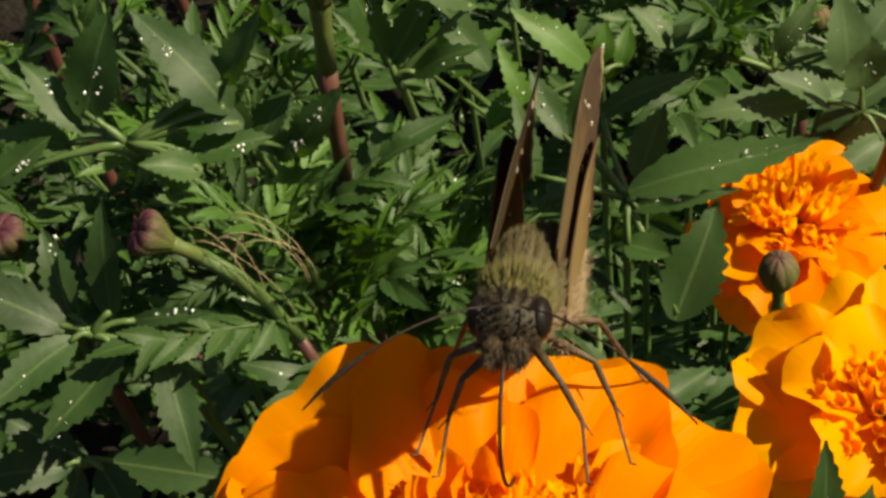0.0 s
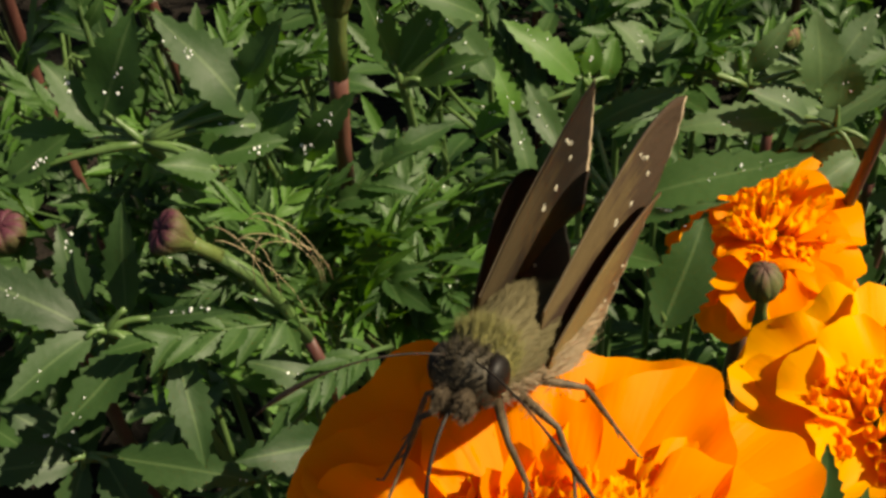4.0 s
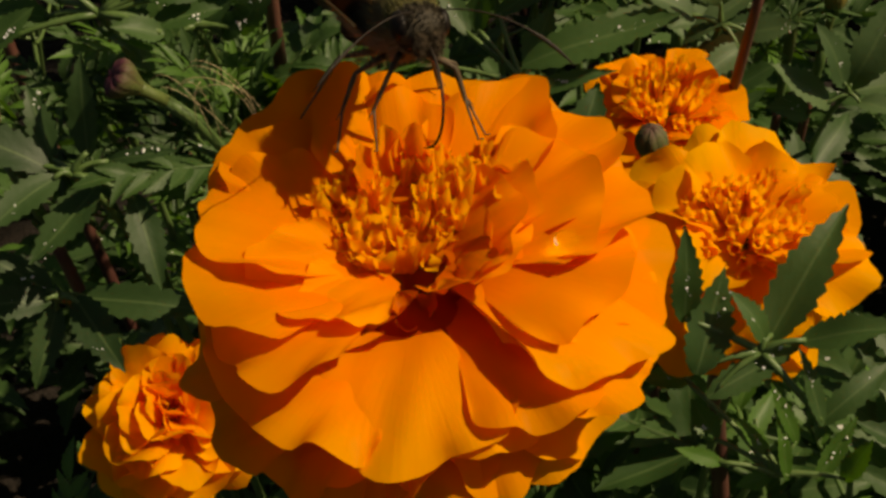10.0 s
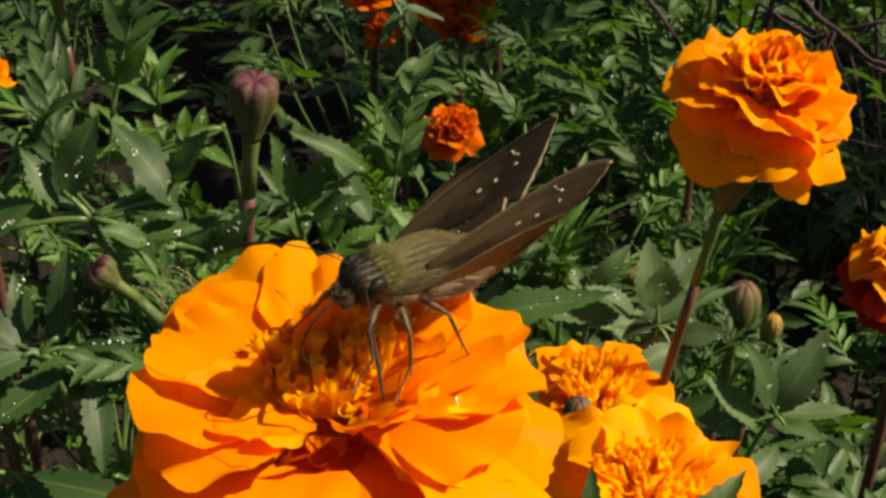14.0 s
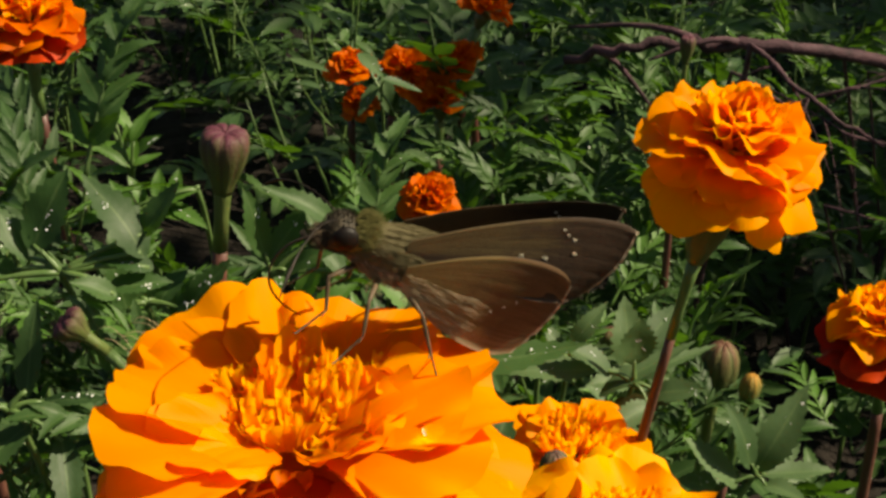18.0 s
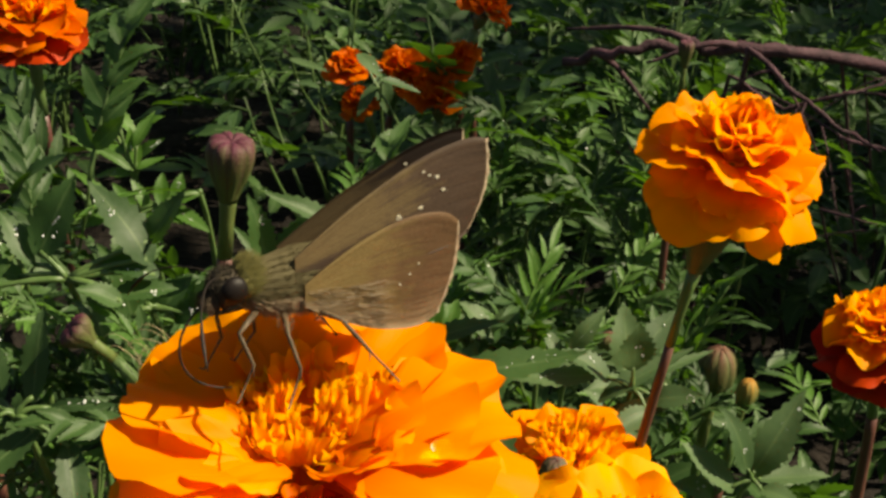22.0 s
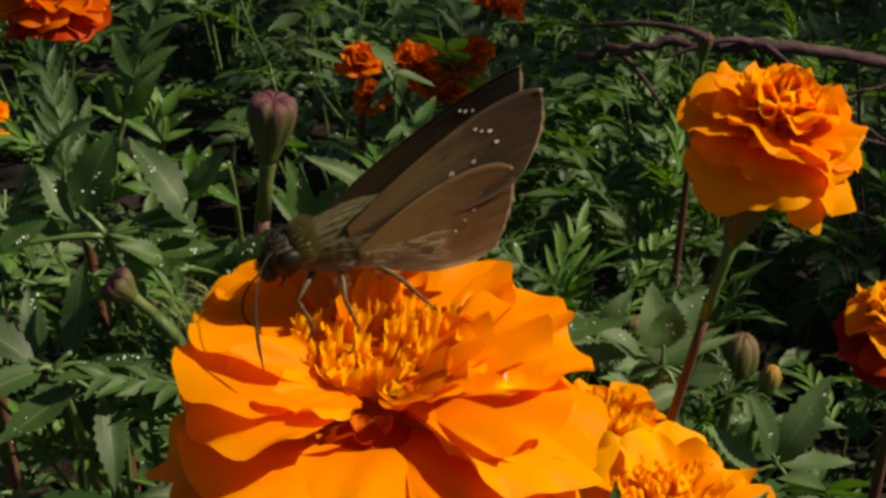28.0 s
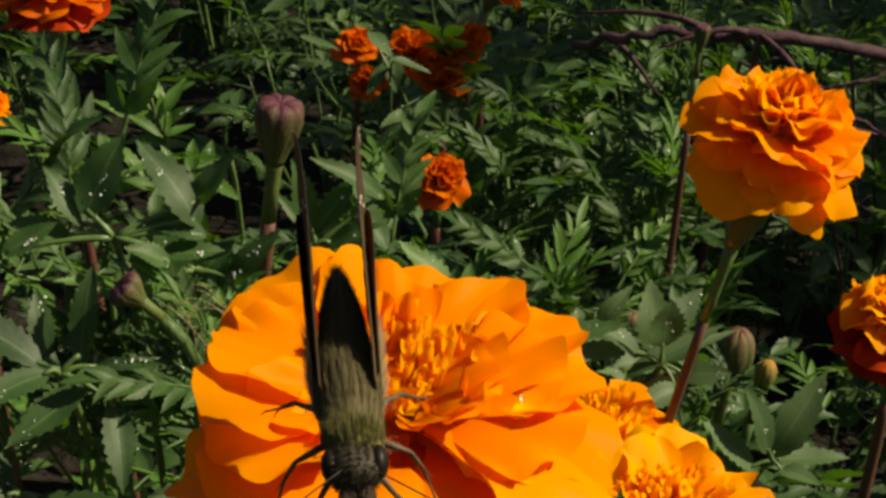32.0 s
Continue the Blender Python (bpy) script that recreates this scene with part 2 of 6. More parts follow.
# ---- mesh helpers ----
def mesh_from(name, verts, faces, uvs=None, smooth=True, mat=None):
    me = bpy.data.meshes.new(name)
    me.from_pydata([tuple(v) for v in verts], [], faces)
    if uvs is not None:
        layer = me.uv_layers.new(name="UVMap")
        idx = np.empty(len(me.loops), dtype=np.int32)
        me.loops.foreach_get("vertex_index", idx)
        layer.data.foreach_set("uv", np.asarray(uvs, dtype=np.float32)[idx].ravel())
    if smooth:
        me.polygons.foreach_set("use_smooth", [True] * len(me.polygons))
    if mat is not None:
        me.materials.append(mat)
    me.update()
    return me


def piece(name, me, parent, m=None, label=""):
    """One mesh object under a thing or a part."""
    ob = new(name, me)
    ob.parent = parent
    if m is not None:
        ob.matrix_basis = m
    return tagged(ob, label)


def thing(name, m, label, category, group="", kind=""):
    ob = new(name)
    ob.empty_display_size = 0.005
    ob.matrix_basis = m
    return tagged(ob, label, category, group, kind)


def tube_data(points, radii, sides=8, base=0):
    """Verts, faces and uvs of a tapered tube along points."""
    pts = [Vector(p) for p in points]
    verts, faces, uvs = [], [], []
    ref = Vector((0.31, 0.87, 0.38))
    for i, p in enumerate(pts):
        d = (pts[min(i + 1, len(pts) - 1)] - pts[max(i - 1, 0)]).normalized()
        a = d.cross(ref)
        if a.length < 0.1:
            a = d.cross(Vector((1, 0, 0)))
        a.normalize()
        b = d.cross(a)
        for k in range(sides):
            t = 2 * math.pi * k / sides
            verts.append(p + (a * math.cos(t) + b * math.sin(t)) * radii[i])
            uvs.append((k / sides, i / (len(pts) - 1)))
    for i in range(len(pts) - 1):
        for k in range(sides):
            q = (k + 1) % sides
            faces.append((base + i * sides + k, base + i * sides + q, base + (i + 1) * sides + q, base + (i + 1) * sides + k))
    faces.append(tuple(base + k for k in reversed(range(sides))))
    faces.append(tuple(base + (len(pts) - 1) * sides + k for k in range(sides)))
    return verts, faces, uvs


def tube(name, points, radii, mat, sides=8):
    v, f, uv = tube_data(points, radii, sides)
    return mesh_from(name, v, f, uv, True, mat)


def bezier(a, b, c, d, n):
    a, b, c, d = Vector(a), Vector(b), Vector(c), Vector(d)
    return [a * (1 - t) ** 3 + b * 3 * t * (1 - t) ** 2 + c * 3 * t * t * (1 - t) + d * t ** 3 for t in (i / n for i in range(n + 1))]


def lathe(name, profile, mat, sides=20, ridges=0, depth=0.0, twist=0.0):
    """A turned form of (radius, height) rows with lengthwise ridges."""
    verts, faces, uvs = [], [], []
    for i, (r, z) in enumerate(profile):
        for k in range(sides):
            t = 2 * math.pi * k / sides
            rr = r * (1 + depth * math.cos(ridges * t + twist * z)) if ridges else r
            verts.append((rr * math.cos(t), rr * math.sin(t), z))
            uvs.append((k / sides, i / (len(profile) - 1)))
    for i in range(len(profile) - 1):
        for k in range(sides):
            q = (k + 1) % sides
            faces.append((i * sides + k, i * sides + q, (i + 1) * sides + q, (i + 1) * sides + k))
    faces.append(tuple(reversed(range(sides))))
    faces.append(tuple((len(profile) - 1) * sides + k for k in range(sides)))
    return mesh_from(name, verts, faces, uvs, True, mat)


def ellipsoid(name, centre, radii, mat, seg=24, rows=16, wob=0.0, tilt=0.0):
    verts, faces = [], []
    c = Vector(centre)
    turn = Matrix.Rotation(tilt, 3, "Y")
    for i in range(rows + 1):
        a = math.pi * i / rows
        for k in range(seg):
            t = 2 * math.pi * k / seg
            v = Vector((math.cos(a) * radii[0], math.sin(a) * math.cos(t) * radii[1], math.sin(a) * math.sin(t) * radii[2]))
            v *= 1 + wob * noise.noise(v * 900)
            verts.append(c + turn @ v)
    for i in range(rows):
        for k in range(seg):
            q = (k + 1) % seg
            faces.append((i * seg + k, (i + 1) * seg + k, (i + 1) * seg + q, i * seg + q))
    return mesh_from(name, verts, faces, None, True, mat)


# ---- petals and florets ----
def petal_mesh(name, length, half, droop, cup, ruffle, seed, mat, nu=16, nv=11, claw=0.2, pleat=0.6):
    """A rounded fan-shaped petal along +y with its claw at the origin; droop bends its tip down (radians), cup lifts its sides."""
    rnd = random.Random(seed)
    p1, p2, p3 = (rnd.uniform(0, 6.28) for _ in range(3))
    k1, k2 = rnd.uniform(2.0, 3.2), rnd.uniform(4.5, 6.5)
    notch, deep = rnd.uniform(-0.45, 0.45), rnd.choice((0.0, 0.04, 0.06, 0.09))
    wide = rnd.uniform(0.36, 0.46)
    steps = 40
    spine = [(0.0, 0.0)]
    for j in range(steps + 8):
        a = -droop * ((j + 0.5) / steps) ** 1.6
        spine.append((spine[-1][0] + math.cos(a) * length / steps, spine[-1][1] + math.sin(a) * length / steps))
    verts, uvs, faces = [], [], []
    for j in range(nv + 1):
        v = j / nv
        for i in range(nu + 1):
            u = 2 * i / nu - 1
            phi = u * 1.92
            rim = 1 + 0.04 * math.sin(k2 * phi * 0.9 + p2) + 0.045 * math.cos(k1 * 1.5 * phi + p1) + 0.026 * math.sin(8 * phi + p3) + 0.012 * math.sin(15 * phi + p1) - deep * math.exp(-((u - notch) / 0.09) ** 2)
            ex, ey = half * math.sin(phi) * rim, length * (1 - wide + wide * math.cos(phi) * rim)
            bx = half * claw * u
            f = v ** (1 + 0.25 * abs(u))
            x, s = bx + (ex - bx) * f, max(0.0, ey * v / length)
            q = min(steps + 6, int(s * steps))
            g = s * steps - q
            sy, sz = (spine[q][c] + (spine[q + 1][c] - spine[q][c]) * g for c in (0, 1))
            a = -droop * s ** 1.6
            r = x / half
            wave = ruffle * v * v * (math.sin(k1 * r * 1.1 + p1) + 0.4 * abs(r) * math.sin(k2 * 0.8 * r + p2) + 0.22 * v * v * math.sin(6.5 * u + p3)) * half + pleat * half * v * (0.030 * math.cos(7.5 * r + p2) + 0.016 * math.cos(15 * r + p3)) + 0.055 * half * v ** 7 * math.sin(8.5 * u + p1) + 0.045 * half * v ** 6 * math.sin(15 * u + p2) + 0.020 * half * v ** 9 * math.sin(17 * u + p3)
            lift = cup * half * r * r * v + wave
            verts.append((x, sy - math.sin(a) * lift, sz + math.cos(a) * lift))
            uvs.append((i / nu, v))
    for j in range(nv):
        for i in range(nu):
            q = j * (nu + 1) + i
            faces.append((q, q + 1, q + nu + 2, q + nu + 1))
    return mesh_from(name, verts, faces, uvs, True, mat)


def floret_mesh(name, length, radius, seed, mat):
    """A disc floret: a slender tube that opens into five ragged lobes."""
    rnd = random.Random(seed)
    bend = rnd.uniform(-0.3, 0.3)
    prof = [(0.62, 0.0), (0.68, 0.45), (0.88, 0.72), (1.0, 0.84)]
    verts, faces, uvs = [], [], []
    for r, h in prof:
        for k in range(10):
            t = 2 * math.pi * k / 10
            verts.append((radius * r * math.cos(t) + bend * length * h * h, radius * r * math.sin(t), length * h))
            uvs.append((k / 10, h))
    n = len(verts)
    for k in range(10):
        t = 2 * math.pi * k / 10
        out = 1.18 if k % 2 == 0 else 0.98
        h = (0.98 + rnd.uniform(-0.06, 0.06)) if k % 2 == 0 else 0.88
        verts.append((radius * out * math.cos(t) + bend * length * h * h, radius * out * math.sin(t), length * h))
        uvs.append((k / 10, h))
    for i in range(len(prof)):
        for k in range(10):
            q = (k + 1) % 10
            faces.append((i * 10 + k, i * 10 + q, (i + 1) * 10 + q, (i + 1) * 10 + k))
    return mesh_from(name, verts, faces, uvs, True, mat)


Ring = namedtuple("Ring", "count length half droop cup ruffle tilt radius height skew")


def head_parts(owner, m, rings, florets, disc, seed, petal_mat, floret_mat, calyx=(0.0042, 0.0115)):
    """A bloom's calyx, rings of petals and disc florets under owner; m is the pose of the bloom, with its face along +z."""
    rnd = random.Random(seed)
    cr, ch = calyx
    prof = [(0.30, -1.0), (0.40, -0.92), (0.58, -0.80), (0.80, -0.64), (0.95, -0.46), (1.0, -0.3), (0.7, -0.2), (0.3, -0.12)]
    piece("calyx", lathe("calyx", [(r * cr, h * ch) for r, h in prof], M_CALYX, 24, 8, 0.035), owner, m, "ribbed green calyx cup")
    for n, g in enumerate(rings):
        variants = [petal_mesh("petal", g.length * rnd.uniform(0.92, 1.07), g.half * rnd.uniform(0.9, 1.1), g.droop * rnd.uniform(0.75, 1.25) + rnd.uniform(-0.06, 0.06),
                               g.cup + rnd.uniform(-0.12, 0.12), g.ruffle * rnd.uniform(0.55, 0.95), seed * 91 + n * 13 + k, petal_mat[min(n, len(petal_mat) - 1)] if isinstance(petal_mat, tuple) else petal_mat, 20, 11) for k in range(min(5, g.count))]
        shift = rnd.uniform(0, 6.28)
        for k in range(g.count):
            a = shift + 2 * math.pi * (k + rnd.uniform(-0.22, 0.22)) / g.count
            tilt = g.tilt + rnd.uniform(-7, 7)
            pm = m @ pose(0, 0, g.height + rnd.uniform(-0.0003, 0.0003), 0, 0, math.degrees(a)) @ pose(0, g.radius, 0, tilt, rnd.uniform(-g.skew, g.skew), rnd.uniform(-8, 8))
            piece("petal", variants[k % len(variants)], owner, pm)
    fl = [floret_mesh("floret", disc[1] * s, disc[1] * 0.16, seed * 7 + k, floret_mat) for k, s in enumerate((0.85, 0.95, 1.05, 1.15))]
    for k in range(florets):
        r = disc[0] * math.sqrt((k + 0.5) / florets)
        a = k * 2.39996 + rnd.uniform(-0.25, 0.25)
        lean = 8 + 38 * (r / disc[0]) + rnd.uniform(-9, 9)
        pm = m @ pose(r * math.cos(a), r * math.sin(a), disc[2] - 0.12 * r, 0, 0, math.degrees(a)) @ pose(0, 0, 0, rnd.uniform(-9, 9), lean, 0)
        piece("floret", fl[k % 4], owner, pm)


def bloom(label, place, tilt, spin, size, rings, florets, disc, seed, petal_mat, floret_mat, foot, group="marigold blooms", lean=(0, 0, -0.06), red_from=0.35, stem_r=0.0013, cup=(0.0042, 0.0115)):
    """A marigold bloom on its own stem. tilt: (rx, ry) by which the face leans; foot: where the stem leaves the soil."""
    x, y, z = place
    t = thing("marigold_bloom", pose(foot[0], foot[1], 0), label, "flower", group)
    m = pose(x - foot[0], y - foot[1], z, tilt[0], tilt[1], 0) @ pose(0, 0, 0, 0, 0, spin)
    scaled = [Ring(g.count, g.length * size, g.half * size, g.droop, g.cup, g.ruffle, g.tilt, g.radius * size, g.height * size, g.skew) for g in rings]
    head_parts(t, m, scaled, florets, tuple(d * size for d in disc), seed, petal_mat, floret_mat, (cup[0] * size, cup[1] * size))
    top = m @ Vector((0, 0, -0.975 * cup[1] * size))
    down = (m.to_3x3() @ Vector((0, 0, -1))).normalized()
    pts = bezier(top, top + down * 0.03, Vector((0, 0, 0)).lerp(top, 0.4), (0, 0, -0.004), 22)
    cut = 3
    grow = lambda i: stem_r * (1.5 if i == 0 else 1.15 if i == 1 else 1.0) * (1 + 0.25 * i / 22)
    piece("upper_stem", tube("upper_stem", pts[: cut + 1], [grow(i) for i in range(cut + 1)], M_STEM, 10), t, None, "green upper stem")
    piece("lower_stem", tube("lower_stem", pts[cut:], [grow(i) * 1.0 for i in range(cut, 23)], M_STEM_RED, 10), t, None, "dark red lower stem")
    return t


def bud_mesh(name, r, h, mat, egg=False, sides=48):
    """A goblet-shaped bud of six sepals with grooves between them, closing in a puckered tip."""
    prof = [(0.38, -1.0), (0.43, -0.9), (0.55, -0.75), (0.73, -0.56), (0.89, -0.37), (0.99, -0.19), (1.0, -0.06), (0.96, 0.03), (0.85, 0.09), (0.67, 0.125), (0.43, 0.13), (0.2, 0.11), (0.03, 0.06)]
    if egg:
        prof = [(0.36, -1.0), (0.52, -0.9), (0.78, -0.72), (0.96, -0.5), (1.0, -0.34), (0.94, -0.18), (0.80, -0.05), (0.62, 0.03), (0.44, 0.075), (0.30, 0.10), (0.18, 0.11), (0.09, 0.105), (0.02, 0.09)]
    verts, faces, uvs = [], [], []
    for i, (a, b) in enumerate(prof):
        for k in range(sides):
            t = 2 * math.pi * k / sides
            seam = abs((4 * t / math.pi) % 1 - 0.5) * 2
            rr = a * r * (1.03 - 0.15 * seam ** 4 * (0.25 + 0.75 * i / 12) + 0.02 * math.sin(5 * t + 2.0 + b * 3))
            zz = b * h + (0.10 * r * (0.5 - seam ** 3) if i > 7 else 0.0)
            verts.append((rr * math.cos(t), rr * math.sin(t), zz))
            uvs.append((k / sides, i / 12))
    for i in range(12):
        for k in range(sides):
            q = (k + 1) % sides
            faces.append((i * sides + k, i * sides + q, (i + 1) * sides + q, (i + 1) * sides + k))
    faces.append(tuple(reversed(range(sides))))
    faces.append(tuple(12 * sides + k for k in range(sides)))
    return mesh_from(name, verts, faces, uvs, True, mat)


def bud(label, top, foot, size, mat, bend=(0, 0, -1), length=2.1, stem_top=M_STEM, group="marigold buds", stem_r=0.0010):
    """A closed flower bud on its stem; top is the middle of its tip, bend the way its stem leaves it."""
    t = thing("marigold_bud", pose(foot[0], foot[1], 0), label, "flower bud", group)
    d = Vector(bend).normalized()
    tip = Vector((top[0] - foot[0], top[1] - foot[1], top[2]))
    m = Matrix.Translation(tip) @ (-d).to_track_quat("Z", "Y").to_matrix().to_4x4()
    r, h = size, size * length
    piece("bud", bud_mesh("bud", r, h, mat, mat in (M_BUD_PALE, M_BUD_DARK, M_BUD_TIP)), t, m)
    base = m @ Vector((0, 0, -h))
    neck = [m @ Vector((0, 0, -h * k)) for k in (0.94, 1.08, 1.4, 2.1)]
    piece("neck", tube("neck", neck, [r * 0.39, r * 0.36, r * 0.31, stem_r * 1.15], M_NECK, 12), t, None, "green neck")
    pts = bezier(neck[3], neck[3] + d * 0.025, Vector((0, 0, top[2] * 0.45)), (0, 0, -0.004), 18)
    piece("upper_stem", tube("upper_stem", pts[:4], [stem_r * 1.15] * 2 + [stem_r] * 2, stem_top, 9), t)
    piece("lower_stem", tube("lower_stem", pts[3:], [stem_r * (1 + 0.03 * i) for i in range(16)], M_STEM_RED, 9), t, None, "dark red lower stem")
    return t


# ---- leaves ----
def leaflet_data(length, half, m, base, rnd, teeth=7, fold=0.25, bow=0.25):
    """A toothed lance-shaped blade along +y under m, in eight rows across three ribs."""
    n = teeth * 2
    verts, faces, uvs = [], [], []
    wave = rnd.uniform(0, 6.28)
    for i in range(n + 1):
        s = i / n
        w = half * max(0.02, math.sin(math.pi * min(1, s * 0.93 + 0.06)) ** 0.85 * (1.12 - 0.5 * s))
        jag = 1.0 if i in (0, n) else (1.12 if i % 2 == 0 else 0.90)
        y = length * s
        z = -bow * length * s * s + 0.02 * length * math.sin(s * 6 + wave)
        for k, u in enumerate((-1.0, -0.5, 0.0, 0.5, 1.0)):
            x = w * u * (jag if abs(u) == 1 else 1)
            shift = 0.022 * length * (1 if i % 2 == 0 else 0) * (abs(u) == 1)
            verts.append(m @ Vector((x, y + shift, z + fold * abs(x) + 0.05 * half * math.sin(s * 9 + u * 2 + wave) * abs(u))))
            uvs.append((k / 4, s))
    for i in range(n):
        for k in range(4):
            q = base + i * 5 + k
            faces.append((q, q + 1, q + 6, q + 5))
    return verts, faces, uvs


def leaf_mesh(name, length, pairs, leaflet, half, seed, mat, arch=0.5, spread=62):
    """A feathered leaf along +y: a thin rachis that arches down, pairs of toothed leaflets and one at the end."""
    rnd = random.Random(seed)
    verts, faces, uvs = [], [], []

    def add(v, f, t):
        verts.extend(v), faces.extend(f), uvs.extend(t)

    spine = []
    y = z = 0.0
    side = rnd.uniform(-0.12, 0.12)
    for i in range(13):
        s = i / 12
        a = arch * (0.35 - 1.0 * s)
        spine.append(Vector((side * length * s * s, y, z)))
        y += math.cos(a) * length / 12
        z += math.sin(a) * length / 12
    v, f, t = tube_data(spine, [0.0006 - 0.0004 * i / 12 for i in range(13)], 5)
    add(v, f, [(0.5, q[1]) for q in t])
    for p in range(pairs):
        s = 0.22 + 0.68 * p / max(1, pairs - 1)
        i = min(11, int(s * 12))
        at = spine[i].lerp(spine[i + 1], s * 12 - i)
        slope = math.degrees(arch * (0.35 - s))
        size = (0.62 + 0.5 * math.sin(math.pi * (0.15 + 0.75 * s))) * rnd.uniform(0.88, 1.1)
        for sign in (-1, 1):
            turn = sign * -(spread - 22 * s + rnd.uniform(-9, 9))
            m = Matrix.Translation(at) @ pose(0, 0, 0, slope, 0, 0) @ pose(0, 0, 0, 0, 0, turn) @ pose(0, 0, 0, rnd.uniform(-6, 22), rnd.uniform(-22, 22), 0)
            add(*leaflet_data(leaflet * size, half * size, m, len(verts), rnd, fold=rnd.uniform(0.1, 0.45), bow=rnd.uniform(0.05, 0.4)))
    m = Matrix.Translation(spine[12]) @ pose(0, 0, 0, math.degrees(arch * -0.6), rnd.uniform(-15, 15), rnd.uniform(-10, 10))
    add(*leaflet_data(leaflet * 1.15, half * 1.1, m, len(verts), rnd, fold=0.25, bow=0.25))
    return mesh_from(name, verts, faces, uvs, True, mat)


def single_leaf(name, length, half, seed, mat, fold=0.3, bow=0.25, teeth=9):
    rnd = random.Random(seed)
    v, f, t = leaflet_data(length, half, Matrix.Identity(4), 0, rnd, teeth, fold, bow)
    return mesh_from(name, v, f, t, True, mat)


LEAVES = [leaf_mesh("leaf", 0.044 * s, p, q * s, h * s, 40 + k, mat, a, sp)
          for k, (s, p, q, h, mat, a, sp) in enumerate((
              (1.0, 4, 0.0135, 0.0029, M_LEAF, 0.6, 60), (0.85, 5, 0.0125, 0.0025, M_LEAF, 0.9, 56), (1.1, 5, 0.0130, 0.0027, M_LEAF, 0.5, 62), (0.95, 4, 0.0138, 0.0030, M_LEAF, 0.3, 58),
              (0.95, 7, 0.0105, 0.0019, M_LEAF_YOUNG, 0.5, 50), (0.75, 6, 0.0105, 0.0020, M_LEAF_YOUNG, 0.3, 46), (1.1, 5, 0.0130, 0.0034, M_LEAF_DARK, 1.0, 62), (1.0, 4, 0.0130, 0.0033, M_LEAF_DARK, 0.8, 58)))]



FERNY = [leaf_mesh("leaf", 0.030 * f, 6, 0.0092 * f, w * f, 140 + k, mat, a, sp) for k, (f, a, sp, w, mat) in enumerate(((1.0, 0.5, 46, 0.0012, M_LEAF_YOUNG), (0.8, 0.8, 42, 0.0017, M_LEAF), (1.1, 0.3, 50, 0.0021, M_LEAF), (0.9, 1.0, 44, 0.0016, M_LEAF_DARK)))]


def plant(x, y, height, count, seed, spread=0.07, label="bushy marigold plant with feathered dark green leaves"):
    """A leafy marigold plant: branching shoots with feathered leaves along them, most near the top."""
    rnd = random.Random(seed)
    t = thing("marigold_plant", pose(x, y, 0), label, "plant", "marigold plants")
    shoots = []
    for k in range(5):
        a = 2 * math.pi * (k + rnd.uniform(-0.3, 0.3)) / 5
        r = spread * (0.25 if k == 0 else rnd.uniform(0.45, 0.95))
        top = Vector((r * math.cos(a), r * math.sin(a), height * rnd.uniform(0.78, 1.0)))
        shoots.append(bezier((0, 0, -0.004), (0, 0, height * 0.3), (top.x * 0.7, top.y * 0.7, height * 0.5), top, 12))
    base = Vector((x, y, 0))
    leaves = [[] for _ in shoots]
    for k in range(count):
        pts = shoots[k % 5]
        s = 1 - (rnd.random() ** 1.35) * 0.75
        i = min(11, int(s * 12))
        at = pts[i].lerp(pts[i + 1], s * 12 - i)
        a = math.degrees(math.atan2(at.y, at.x)) - 90 + rnd.uniform(-115, 115)
        up = rnd.uniform(-12, 38) + (22 if s > 0.93 else 0)
        which = rnd.choice((0, 1, 2, 3, 4, 5, 0, 1, 3) if s > 0.6 else (6, 7, 2, 1))
        m = Matrix.Translation(at) @ pose(0, 0, 0, 0, 0, a) @ pose(0, 0, 0, up, rnd.uniform(-25, 25), 0) @ Matrix.Scale(rnd.uniform(0.75, 1.15), 4)
        if clear_of(base + at) and clear_of(base + m @ Vector((0, 0.022, 0.002))) and clear_of(base + m @ Vector((0, 0.046, 0.0))):
            leaves[k % 5].append((LEAVES[which], m, s))
    for pts, row in zip(shoots, leaves):
        if len(row) < 3:
            continue
        last = max(3, min(12, 1 + int(12 * max(s for _, _, s in row))))
        piece("shoot", tube("shoot", pts[: last + 1], [0.0012 - 0.0008 * i / 12 for i in range(last + 1)], M_STEM, 6), t)
        for me, m, _ in row:
            piece("leaf", me, t, m)
    if not t.children:
        bpy.data.objects.remove(t)


# ---- ground ----
def build_ground():
    near = [i * 0.02 for i in range(-40, 81)]
    far = [1.7, 2.0, 2.6, 4, 7, 15, 40, 120, 400, 1500]
    xs = [-v for v in reversed(far)] + [-1.2, -0.95] + near + far
    verts, faces = [], []
    for yy in xs:
        for xx in xs:
            h = 0.012 * noise.noise((xx * 9, yy * 9, 0.3)) + 0.005 * noise.noise((xx * 33, yy * 33, 1.7)) - 0.006
            verts.append((xx, yy, h if abs(xx) < 2 and abs(yy) < 2 else -0.006))
    n = len(xs)
    for j in range(n - 1):
        for i in range(n - 1):
            q = j * n + i
            faces.append((q, q + 1, q + n + 1, q + n))
    ob = new("ground", mesh_from("ground", verts, faces, None, True, M_SOIL_SHADED))
    tagged(ob, "crumbly garden soil coloured dark for shade under the marigold bed", "ground", "", "structure")


build_ground()

# ---- blooms ----
Petal = namedtuple("Petal", "turn reach rise half droop cup ruffle roll")


